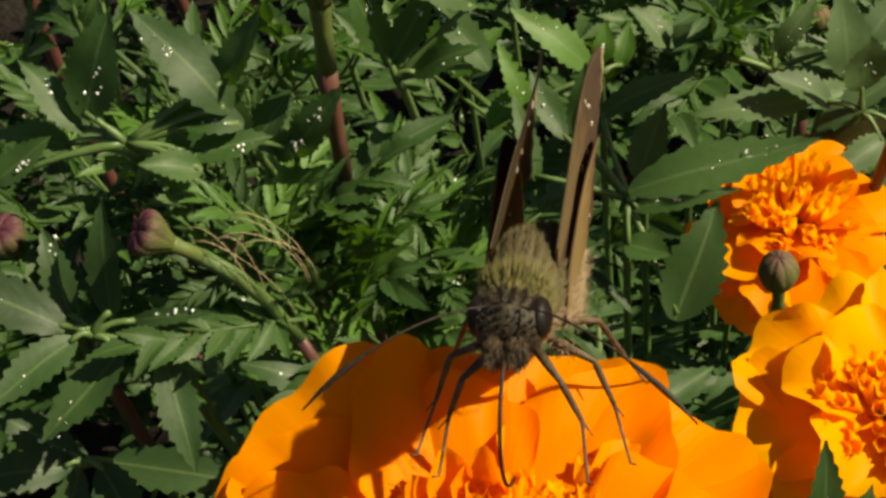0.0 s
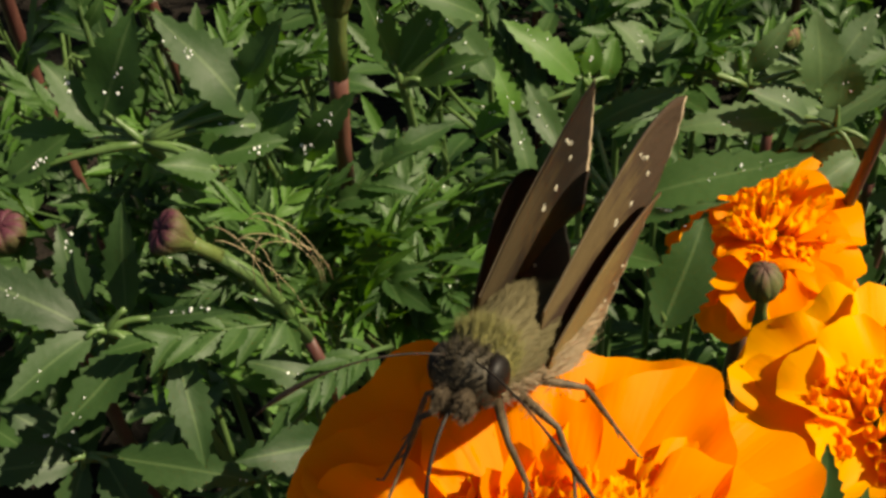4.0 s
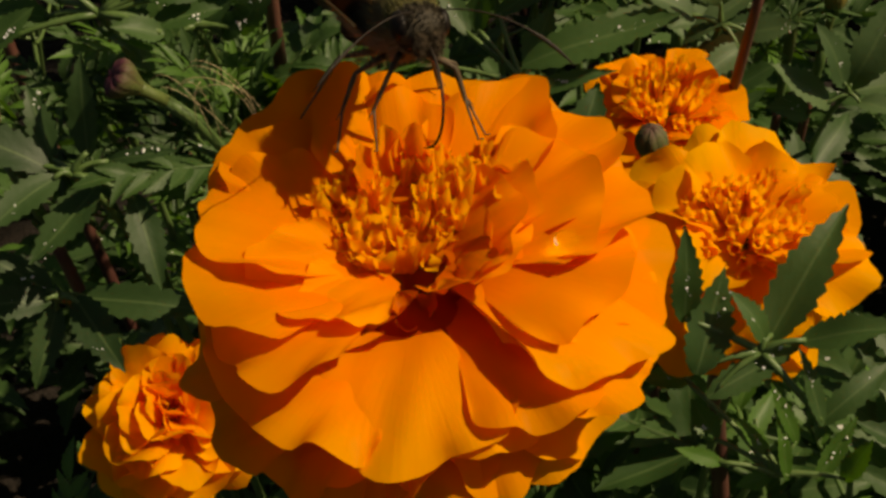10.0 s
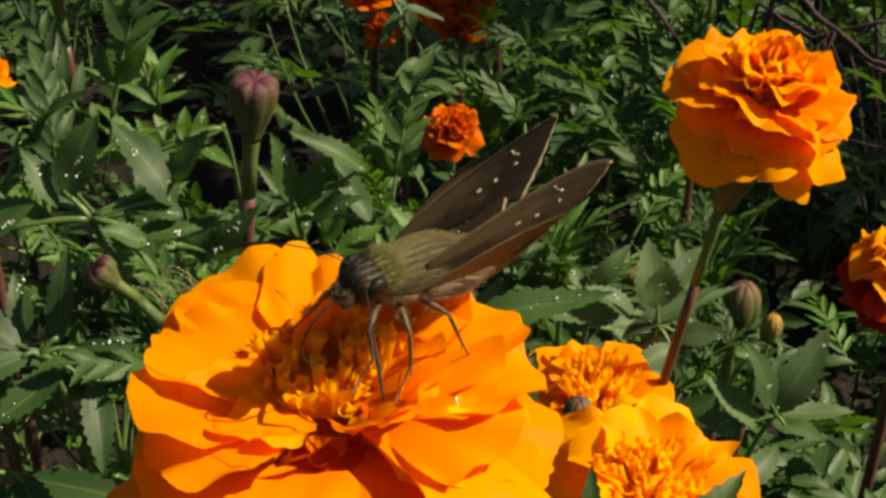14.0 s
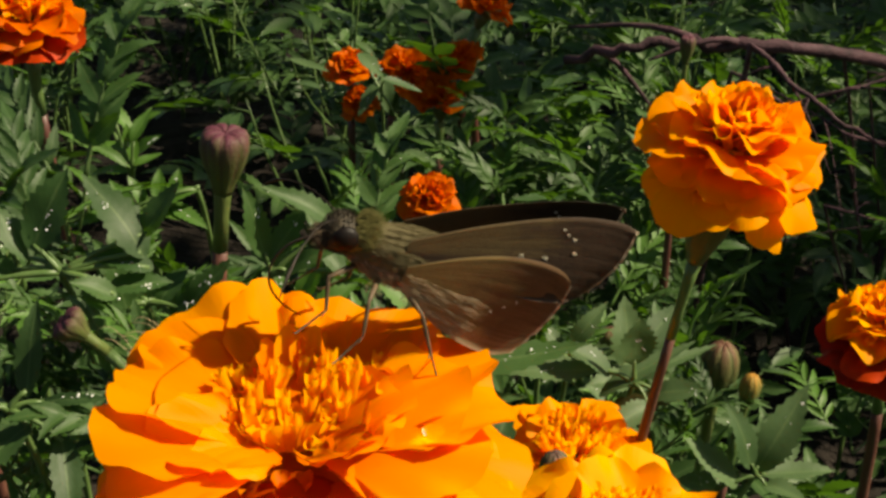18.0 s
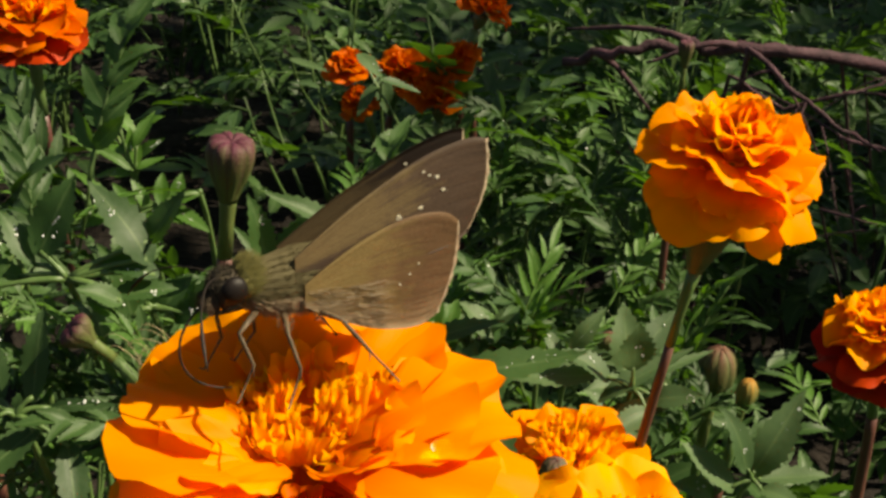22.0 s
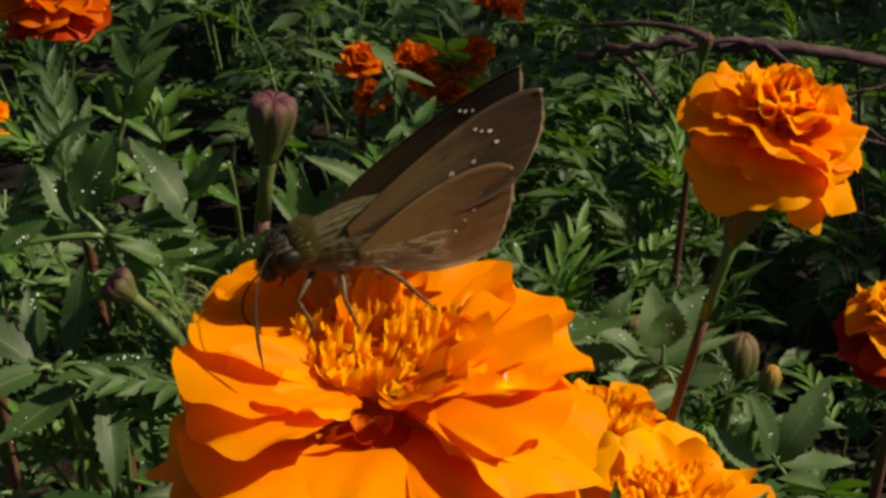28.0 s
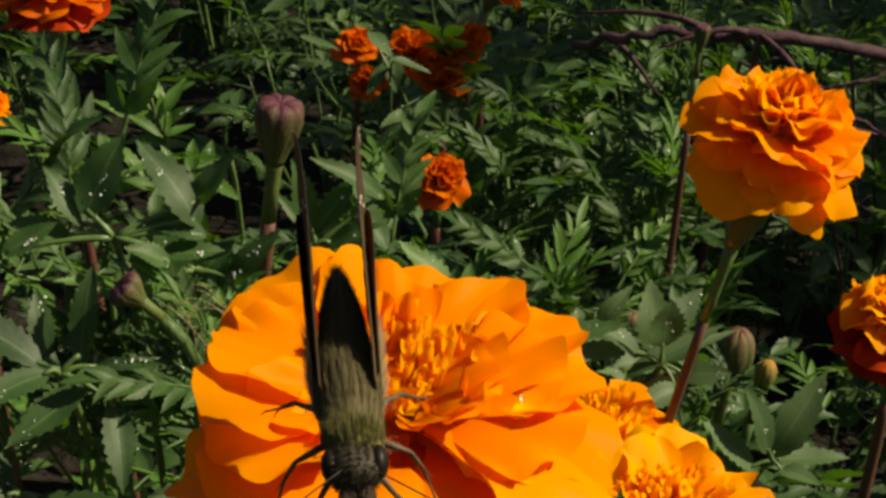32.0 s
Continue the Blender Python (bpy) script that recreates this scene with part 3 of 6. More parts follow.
def add_petal(owner, m, p, root, mat, seed, nu=38, nv=16, pleat=1.0):
    """One petal from its root (radius, height) to its tip (reach, rise), in millimetres, at a turn counted to the left from the back."""
    dx, dz = p.reach - root[0], p.rise - root[1]
    chord = math.hypot(dx, dz) * 0.001
    tilt = math.degrees(math.atan2(dz, dx) + 0.385 * p.droop)
    me = petal_mesh("petal", chord * (1 + 0.055 * p.droop ** 2), p.half * 0.001, p.droop, p.cup, p.ruffle, seed, mat, nu, nv, 0.2, pleat)
    piece("petal", me, owner, m @ pose(0, 0, root[1] * 0.001, 0, 0, p.turn) @ pose(0, root[0] * 0.001, 0, tilt, p.roll, 0))


# the open top of the large bloom: back and sides rise, the front bows over
TOP_BACK = [(33, 19.0, 6.4, 9.2, 0.30, 0.10, 0.10, -4), (14, 18.2, 6.8, 6.2, 0.25, 0.14, 0.14, 8), (3, 15.0, 6.9, 4.6, 0.05, 0.22, 0.16, -8), (-22, 18.4, 6.2, 7.6, 0.35, 0.10, 0.12, 4),
            (-47, 19.0, 5.0, 8.0, 0.40, 0.10, 0.12, 6), (-70, 18.6, 3.6, 7.6, 0.45, 0.08, 0.11, 4), (76, 16.8, 5.6, 6.6, 0.45, 0.16, 0.16, -6), (56, 17.6, 5.4, 6.6, 0.35, 0.12, 0.14, -12)]
TOP_SIDES = [(-71, 14.8, 6.0, 6.4, 0.10, 0.12, 0.06, 10), (-84, 19.8, -3.6, 8.2, 0.75, 0.02, 0.07, 4), (-106, 18.8, -3.6, 8.4, 0.75, -0.04, 0.06, 2),
             (88, 17.4, 4.4, 8.8, 0.45, 0.06, 0.06, -8), (113, 17.0, 0.0, 8.2, 0.90, 0.00, 0.06, -2)]
# the front: broad cushions, each with the height of its root
TOP_FRONT = [(124, 17.4, -2.8, 9.6, 0.45, -0.05, 0.06, -2, -4.0), (-155, 14.6, -6.6, 5.4, 0.75, -0.10, 0.05, -4, -4.0), (-120, 18.6, -5.8, 6.6, 0.60, 0.00, 0.09, 6, -2.8),
             (-134, 16.8, -4.2, 6.4, 0.65, -0.08, 0.05, 6, -2.2), (166, 15.4, -5.6, 9.0, 0.85, -0.10, 0.10, 3, -2.4), (-97, 16.4, 1.6, 8.0, 0.50, -0.04, 0.04, 4, 0.3), (-112, 14.6, 0.0, 5.6, 0.60, -0.06, 0.05, 4, -0.2)]
# smaller ones round the hollow of the heart
HEART = [(106, 13.0, 3.6, 4.6, 0.45, 0.04, 0.26, -14), (130, 9.8, 2.2, 4.0, 0.55, -0.05, 0.28, -6), (-130, 6.6, 3.8, 4.2, -0.65, 0.50, 0.06, 4), (-102, 9.0, 4.2, 3.8, 0.95, -0.20, 0.05, 0),
         (-82, 8.4, 5.8, 4.8, 0.20, 0.20, 0.08, 8), (-66, 10.0, 6.2, 3.4, 0.05, 0.25, 0.12, 14), (-150, 4.6, 1.6, 2.0, -0.6, 0.7, 0.06, 0)]
# the tiers that hang below
UNDER = [(92, 20.0, -7.5, 7.6, 0.90, 0.08, 0.10, 4), (112, 18.6, -9.5, 7.0, 0.7, 0.06, 0.08, -6), (132, 16.6, -10.8, 7.0, 0.8, 0.05, 0.08, 4), (152, 14.6, -11.8, 6.4, 0.9, 0.05, 0.12, -4),
         (172, 13.4, -13.2, 6.6, 0.95, 0.04, 0.10, 2), (-164, 13.6, -12.4, 6.2, 0.9, 0.05, 0.08, 4), (-142, 14.0, -13.0, 6.6, 0.9, 0.05, 0.08, -4), (-120, 15.6, -12.0, 6.8, 0.8, 0.05, 0.08, 4),
         (-100, 17.6, -8.5, 7.4, 0.8, 0.06, 0.08, -4), (-72, 18.0, -3.0, 8.0, 0.90, 0.06, 0.08, 4), (-40, 18.0, 0.0, 8.0, 0.80, 0.06, 0.12, 4), (-8, 17.0, 1.0, 8.0, 0.70, 0.06, 0.12, 0)]
UNDER_BACK = [(26, 17.4, 0.6, 8.0, 0.80, 0.06, 0.14, 0), (60, 18.0, -2.0, 8.0, 0.85, 0.06, 0.14, 0)]


def main_bloom():
    """The large bloom, petal by petal."""
    foot = Vector((0.0, 0.012, 0))
    t = thing("marigold_bloom", Matrix.Translation(foot), "large open orange marigold bloom with ruffled petals", "flower", "marigold blooms")
    m = Matrix.Translation(Vector((0.0, -0.0085, 0.2360)) - foot)
    piece("calyx", lathe("calyx", [(r * 0.0052, h * 0.014 - 0.0055) for r, h in ((0.24, -1.0), (0.5, -0.93), (0.74, -0.72), (0.86, -0.4), (1.0, -0.15), (0.9, -0.1))], M_CALYX, 24, 8, 0.035), t, m, "ribbed green calyx cup")
    seed = 300
    for rows, root, mat in ((UNDER, (2.4, -5.6), M_PETAL), (UNDER_BACK, (2.4, -5.6), M_PETAL), (TOP_SIDES, (2.2, 0.2), M_PETAL), (TOP_BACK, (2.2, 0.6), M_PETAL), (HEART, (2.4, 0.6), M_PETAL)):
        for k, row in enumerate(rows):
            add_petal(t, m, Petal(*row), (root[0], root[1] + 0.25 * (k % 3)), mat, seed)
            seed += 1
    for row in TOP_FRONT:
        add_petal(t, m, Petal(*row[:8]), (3.0, row[8]), M_PETAL, seed)
        seed += 1
    # inner petals and hollow floor take the darkened orange for the recess's shade
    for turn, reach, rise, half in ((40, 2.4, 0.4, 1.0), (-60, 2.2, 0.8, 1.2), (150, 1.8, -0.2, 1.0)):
        add_petal(t, m @ pose(-0.0006, -0.0034, -0.0012), Petal(turn, reach, rise, half, -0.9, 0.8, 0.1, 0), (0.6, -0.9), M_PETAL_DEEP_SHADED, seed, 12, 8)
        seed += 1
    piece("heart", ellipsoid("heart", (-0.0004, -0.0022, -0.0034), (0.0046, 0.0034, 0.0018), M_PETAL_DEEP_SHADED, 20, 12), t, m, "hollow of the bloom, its shade put into deep orange")
    piece("receptacle", ellipsoid("receptacle", (0, 0.0042, 0.0006), (0.0056, 0.0040, 0.0018), M_PETAL, 24, 12), t, m, "orange heart under the florets")
    for cx, cy, rx, ry, rz in ((-3.2, 2.9, 2.4, 2.6, 2.7), (3.8, 4.8, 2.6, 2.2, 2.8)):
        piece("floret_cushion", ellipsoid("floret_cushion", (cx * 0.001, cy * 0.001, 0.0008), (rx * 0.001, ry * 0.001, rz * 0.001), M_FLORET, 24, 14, 0.10), t, m, "cushion of fused floret tubes")
    rnd = random.Random(9)
    # a crown of florets, open towards the back
    fl = [floret_mesh("floret", 0.0044 * s, 0.00064, 70 + k, M_FLORET) for k, s in enumerate((0.7, 0.86, 1.0, 1.12))]
    for n, cx, cy, rx, ry, rise in ((64, -2.4, 3.2, 3.8, 3.2, 2.2), (42, 3.6, 4.8, 3.2, 2.6, 2.2), (12, -0.6, 7.4, 3.2, 1.0, 2.0)):
        for k in range(n):
            d, a = math.sqrt((k + 0.4) / n), k * 2.39996 + rnd.uniform(-0.4, 0.4)
            x, y = cx + rx * d * math.cos(a), cy + ry * d * math.sin(a)
            if ((x + 0.7) / 2.2) ** 2 + ((y - 4.7) / 2.2) ** 2 < 1:
                continue
            pm = m @ pose(0.001 * x, 0.001 * y, 0.001 * (rise - 1.4 * d * d - 0.55 * max(0.0, 3.4 - y) + rnd.uniform(-0.4, 0.4)), 0, 0, math.degrees(a)) @ pose(0, 0, 0, rnd.uniform(-14, 14), 40 * d + rnd.uniform(-10, 10), 0)
            piece("floret", fl[rnd.randrange(4)], t, pm)
    # fused tubes that wall the crown towards the heart
    wall = [petal_mesh("petal", 0.0034 * s, 0.0012 * s, -0.1, 0.5, 0.12, 430 + k, M_FLORET, 10, 8, 0.6) for k, s in enumerate((0.85, 1.0, 1.1, 0.95))]
    for k in range(12):
        a = radians(-175 + 150 * k / 11) + rnd.uniform(-0.1, 0.1)
        pm = m @ pose(-0.0020 + 0.0034 * math.cos(a), 0.0022 + 0.0028 * math.sin(a), 0.0004, 0, 0, math.degrees(a) - 90 + rnd.uniform(-15, 15)) @ pose(0, 0, 0, 70 + rnd.uniform(-10, 10), rnd.uniform(-10, 10), 0)
        piece("petal", wall[k % 4], t, pm)
    # a few ligules that stand among the florets
    for k, (x, y, ln, half, turn, tilt, roll) in enumerate(((-2.9, 5.6, 6.2, 1.3, 60, 74, 0), (-1.7, 6.8, 6.6, 1.5, 25, 78, 0), (0.3, 7.0, 6.4, 1.7, -12, 80, 0), (-3.0, 2.6, 4.2, 0.95, 62, 46, 0), (-5.6, 2.6, 3.6, 0.8, 95, 48, 0), (-3.0, 4.2, 5.6, 1.1, 80, 76, 0), (5.8, 3.6, 4.6, 1.4, -75, 60, 0))):
        me = petal_mesh("petal", ln * 0.001, half * 0.001, -0.15, 0.8, 0.25, 400 + k, M_PETAL_YELLOW if k == 3 else M_PETAL, 10, 9, 0.55)
        piece("petal", me, t, m @ pose(x * 0.001, y * 0.001, 0.0020, 0, 0, turn) @ pose(0, 0, 0, tilt, roll, 0))
    top = m @ Vector((0, 0, -0.0190))
    pts = bezier(top, top + Vector((0, 0.004, -0.03)), Vector((0, 0, 0.08)), (0, 0, -0.004), 22)
    piece("upper_stem", tube("upper_stem", pts[:6], [0.0021, 0.0016, 0.0014, 0.0014, 0.0014, 0.0014], M_STEM, 10), t)
    piece("lower_stem", tube("lower_stem", pts[5:], [0.0014 + 0.00003 * i for i in range(18)], M_STEM_RED, 10), t)


main_bloom()

DOUBLE = [Ring(8, 0.0138, 0.0072, 0.75, 0.12, 0.30, -8, 0.0022, -0.0030, 10), Ring(9, 0.0135, 0.0062, 0.6, 0.15, 0.40, 10, 0.002, -0.001, 14),
          Ring(10, 0.0118, 0.0052, 0.5, 0.25, 0.5, 30, 0.0018, 0.0008, 18), Ring(11, 0.0098, 0.0042, 0.4, 0.35, 0.55, 52, 0.0014, 0.0020, 22), Ring(10, 0.0080, 0.0034, 0.35, 0.4, 0.55, 72, 0.0010, 0.0026, 26)]
tall = bloom("tall orange double marigold bloom on a long stem", (0.0540, 0.0893, 0.2268), (9, 10), 0, 1.0, (), 10, (0.003, 0.0075, 0.004), 5, M_PETAL, M_FLORET, (0.030, 0.140), stem_r=0.0008, cup=(0.0044, 0.0185))
TALL_LOW = [(100, 14.8, 1.0, 7.4, 1.0, 0.02, 0.06, 6), (142, 13.2, -7.4, 7.4, 1.1, 0.00, 0.06, -6), (178, 12.4, -4.4, 6.2, 1.25, -0.05, 0.10, 4), (-150, 12.6, -7.6, 5.2, 1.15, 0.02, 0.16, 8), (-120, 14.0, -5.6, 7.0, 1.15, 0.02, 0.12, -6),
            (-86, 14.4, 0.6, 6.2, 1.0, 0.06, 0.20, 6), (-46, 13.6, 4.5, 6.2, 0.70, 0.06, 0.20, 6), (-8, 13.0, 5.0, 6.2, 0.70, 0.06, 0.20, 0), (30, 13.0, 5.0, 6.2, 0.70, 0.06, 0.2, 0), (64, 13.6, 4.0, 6.0, 0.75, 0.06, 0.16, -6)]
TALL_MID = [(152, 11.4, 4.4, 6.2, 0.85, 0.05, 0.20, -4), (-172, 11.2, 2.6, 6.2, 0.90, 0.05, 0.22, 6), (-136, 11.8, 3.6, 6.2, 0.90, 0.05, 0.20, 4), (116, 11.6, 5.2, 5.0, 0.75, 0.10, 0.20, -8), (-104, 12.0, 5.6, 5.2, 0.80, 0.10, 0.20, 8), (80, 10.4, 7.6, 4.4, 0.5, 0.12, 0.20, 0), (-66, 10.8, 7.8, 4.6, 0.5, 0.12, 0.20, 0), (20, 9.6, 8.4, 4.4, 0.5, 0.1, 0.20, 0), (-24, 9.8, 8.4, 4.4, 0.5, 0.1, 0.20, 0)]
TALL_FILL = [(120, 12.6, -1.6, 6.2, 1.1, 0.02, 0.14, 4), (158, 11.6, -1.2, 5.6, 1.2, 0.02, 0.16, -4), (-164, 11.4, -1.8, 5.6, 1.2, 0.02, 0.18, 4), (-132, 12.4, -0.6, 5.8, 1.1, 0.02, 0.18, -4)]
TALL_M = pose(0.0540 - 0.030, 0.0893 - 0.140, 0.2268, 9, 10, 0)
for k, row in enumerate(TALL_LOW):
    add_petal(tall, TALL_M, Petal(*row), (2.0, 0.2 + 0.3 * (k % 2)), M_PETAL, 800 + k, 24, 14)
for k, row in enumerate(TALL_MID):
    add_petal(tall, TALL_M, Petal(*row), (1.6, 1.8 + 0.3 * (k % 2)), M_PETAL, 830 + k, 22, 12)
for k, row in enumerate(TALL_FILL):
    add_petal(tall, TALL_M, Petal(*row), (2.0, 1.0 + 0.2 * (k % 2)), M_PETAL, 845 + k, 22, 12)
for k in range(40):
    ring = (k % 5) / 4
    row = Petal(k * 137.5, 8.6 - 7.6 * ring + 0.5 * math.sin(k * 1.7), 8.2 + 3.6 * ring + 0.7 * math.sin(k * 2.3), 4.0 - 1.4 * ring, 0.95 - 0.5 * ring, 0.06, 0.26, 9 * math.sin(k * 2.9))
    add_petal(tall, TALL_M, row, (0.8, 2.4), M_PETAL if k % 3 == 0 else M_PETAL_YELLOW, 860 + k, 20, 10, 1.6)
OPEN = [Ring(9, 0.0150, 0.0070, 0.8, 0.1, 0.2, -12, 0.002, -0.0024, 10), Ring(8, 0.0140, 0.0066, 0.4, 0.15, 0.26, 8, 0.002, -0.0006, 12), Ring(6, 0.0095, 0.0045, 0.4, 0.25, 0.34, 30, 0.0016, 0.0008, 16)]
bloom("orange marigold bloom with a ragged crest beside a bud", (0.0343, 0.0945, 0.1706), (16, 4), 80, 0.92, OPEN, 50, (0.0052, 0.0058, 0.0012), 8, M_PETAL, M_FLORET, (0.03, 0.115))
bloom("bright orange marigold bloom low beside the large one", (0.0368, 0.0452, 0.1888), (18, 4), 10, 1.08, OPEN, 60, (0.005, 0.0045, 0.001), 9, M_PETAL_YELLOW, M_FLORET, (0.05, 0.065))
bloom("small yellow-orange marigold bloom below the large one", (-0.0369, 0.0332, 0.1762), (24, 14), 30, 0.76, DOUBLE, 14, (0.003, 0.005, 0.002), 10, M_PETAL_YELLOW, M_FLORET, (-0.037, 0.053))
bloom("red-edged orange marigold bloom", (0.1104, 0.1763, 0.1535), (14, -10), 30, 0.95, DOUBLE, 30, (0.0045, 0.007, 0.003), 11, (M_PETAL_RED, M_PETAL_RED, M_PETAL, M_PETAL_YELLOW), M_FLORET, (0.112, 0.19))
bloom("deep orange and red marigold bloom", (-0.0830, 0.199, 0.2150), (14, 4), 30, 0.80, DOUBLE, 24, (0.0045, 0.007, 0.003), 12, (M_PETAL_RED, M_PETAL_DEEP_SHADED, M_PETAL_DEEP_SHADED, M_PETAL), M_FLORET, (-0.07, 0.23))
# far small blooms, most in the orange with shade in its colour
for k, (px, py, pz, s, mat) in enumerate(((-0.0237, 0.365, 0.1537, 0.7, M_PETAL_DEEP_SHADED), (-0.0042, 0.3645, 0.1523, 0.85, M_PETAL_DEEP_SHADED), (-0.0196, 0.3602, 0.1425, 0.6, M_PETAL_DEEP_SHADED), (0.0077, 0.3607, 0.1437, 0.75, M_PETAL_DEEP_SHADED),
                                          (0.0225, 0.3742, 0.1733, 0.8, M_PETAL_DEEP_SHADED), (0.0132, 0.3664, 0.1562, 0.75, M_PETAL_DEEP_SHADED), (0.0060, 0.2739, 0.1425, 0.74, M_PETAL_DEEP_SHADED), (-0.0905, 0.1667, 0.1976, 0.5, M_PETAL))):
    bloom("small deep orange marigold bloom among leaves", (px, py, pz), (12 + 20 * math.sin(k * 1.3), 26 * math.sin(k * 2.1)), k * 37, s * 0.85, DOUBLE[1:], 8, (0.003, 0.006, 0.002), 20 + k, mat, M_FLORET, (px, py + 0.02))

# ---- dewdrop ----
def dewdrop(place, r):
    n = Net("water")
    n.put(n.bsdf, "Transmission Weight", 1.0)
    n.put(n.bsdf, "Roughness", 0.0)
    n.put(n.bsdf, "IOR", 1.33)
    n.put(n.bsdf, "Base Color", (1.0, 0.95, 0.85, 1))
    ob = new("dewdrop", ellipsoid("dewdrop", (0, 0, r * 0.15), (r * 1.1, r, r * 0.72), n.mat, 24, 16))
    ob.matrix_basis = pose(*place, 12, 5, 0)
    ob.visible_shadow = False
    tagged(ob, "clear round dewdrop on an orange petal", "water drop")


dewdrop((0.0114, -0.0106, 0.2397), 0.0009)

# ---- buds ----
bud("plump purple marigold bud on an upright stem", (-0.0189, 0.0722, 0.2349), (-0.024, 0.09), 0.0034, M_BUD, (-0.10, 0.1, -1), 2.5, M_STEM_RED)
bud("small purple marigold bud on a bent stalk", (-0.0362, 0.0480, 0.2186), (-0.022, 0.062), 0.0024, M_BUD, (0.7, 0.15, -0.7), 1.35, M_STEM, "marigold buds", 0.0007)
bud("small purple marigold bud beside leaves", (-0.0637, 0.0717, 0.1985), (-0.06, 0.09), 0.0028, M_BUD, (0.1, 0.2, -1), 1.7)
bud("small dark green bud in front of an orange bloom", (0.0292, 0.0740, 0.1838), (0.030, 0.08), 0.0024, M_BUD_DARK, (0.05, 0.1, -1), 2.3)
bud("long green bud flushed with red", (0.0717, 0.1621, 0.1560), (0.07, 0.18), 0.0043, M_BUD_PALE, (-0.05, 0.1, -1), 3.0)

bud("small green bud with an orange tip", (0.0770, 0.1542, 0.1535), (0.074, 0.18), 0.0023, M_BUD_TIP, (-0.1, 0.1, -1), 3.2)
bud("small brownish bud low among leaves", (0.0460, 0.1502, 0.1660), (0.046, 0.165), 0.0024, M_BUD_PALE, (-0.05, 0.1, -1), 2.0)
bud("dull red bud among dry stems", (0.0762, 0.2723, 0.1930), (0.078, 0.285), 0.0022, M_BUD, (0.0, 0.1, -1), 3.2)


# ---- dead stems ----
def dead_branch(label, rows, radius, seed):
    """A fallen dry branch: a bent main stem with thin side twigs."""
    rnd = random.Random(seed)
    foot = Vector((rows[0][0], rows[0][1], 0))
    t = thing("dead_branch", Matrix.Translation(foot), label, "branch", "dead branches")
    pts = [Vector(r) - foot for r in rows]
    fine = []
    for i in range(len(pts) - 1):
        for k in range(5):
            wob = Vector((rnd.uniform(-1, 1), rnd.uniform(-1, 1), rnd.uniform(-1, 1))) * radius * 0.5
            fine.append(pts[i].lerp(pts[i + 1], k / 5) + wob)
    fine.append(pts[-1])
    n = len(fine) - 1
    piece("main_stem", tube("main_stem", fine, [radius * (1 - 0.55 * i / n) * rnd.uniform(0.85, 1.15) for i in range(n + 1)], M_TWIG, 9), t)
    for k in range(3):
        i = rnd.randrange(12, n)
        a = fine[i]
        d = Vector((rnd.uniform(-1, 1), rnd.uniform(-0.6, 0.6), rnd.uniform(-0.8, 0.0))).normalized() * rnd.uniform(0.02, 0.05)
        tw = bezier(a, a + d * 0.4 + Vector((0, 0, 0.006)), a + d * 0.8, a + d, 7)
        piece("side_twig", tube("side_twig", tw, [radius * 0.42 * (1 - 0.09 * q) for q in range(8)], M_TWIG, 6), t)


dead_branch("dark purplish rotten branch lying over the bed", [(0.215, 0.360, -0.010), (0.200, 0.345, 0.100), (0.178, 0.336, 0.160), (0.148, 0.331, 0.172), (0.113, 0.322, 0.178), (0.087, 0.327, 0.176), (0.065, 0.331, 0.174), (0.048, 0.340, 0.166)], 0.0031, 4)
dead_branch("purplish dry stem bent over low leaves", [(0.092, 0.343, -0.010), (0.098, 0.328, 0.109), (0.102, 0.312, 0.181), (0.112, 0.298, 0.173), (0.123, 0.284, 0.167), (0.137, 0.281, 0.160)], 0.0012, 2)
dead_branch("thin purplish dry stem among litter", [(0.088, 0.348, -0.010), (0.093, 0.333, 0.102), (0.098, 0.318, 0.170), (0.113, 0.304, 0.164), (0.129, 0.297, 0.172), (0.146, 0.300, 0.177)], 0.0010, 3)

TWIGS = random.Random(61)
for k in range(8):
    x, y, z = TWIGS.uniform(0.085, 0.19), TWIGS.uniform(0.29, 0.37), TWIGS.uniform(0.13, 0.18)
    a, ln = TWIGS.uniform(-0.7, 0.7), TWIGS.uniform(0.03, 0.06)
    dead_branch("thin purplish dry stem among litter", [(x + 0.06, y + 0.13, -0.01), (x + 0.035, y + 0.07, 0.45 * z), (x, y, z), (x + ln * 0.5 * math.cos(a), y - 0.006, z + ln * 0.5 * math.sin(a) * 0.5), (x + ln * math.cos(a), y - 0.01, z + ln * math.sin(a) * 0.6)], TWIGS.uniform(0.0005, 0.0009), 40 + k)

# ---- shoots with large leaves ----
EYE = Vector((0.01, -0.09, 0.305))
CLEAR = []


def clear_of(p):
    """Whether a leaf at p leaves the nearer things in sight."""
    for at, r in CLEAR:
        way = EYE - at
        f = max(0.0, min(0.65, (p - at).dot(way) / way.length_squared))
        if (at + way * f - p).length < r:
            return False
    return True


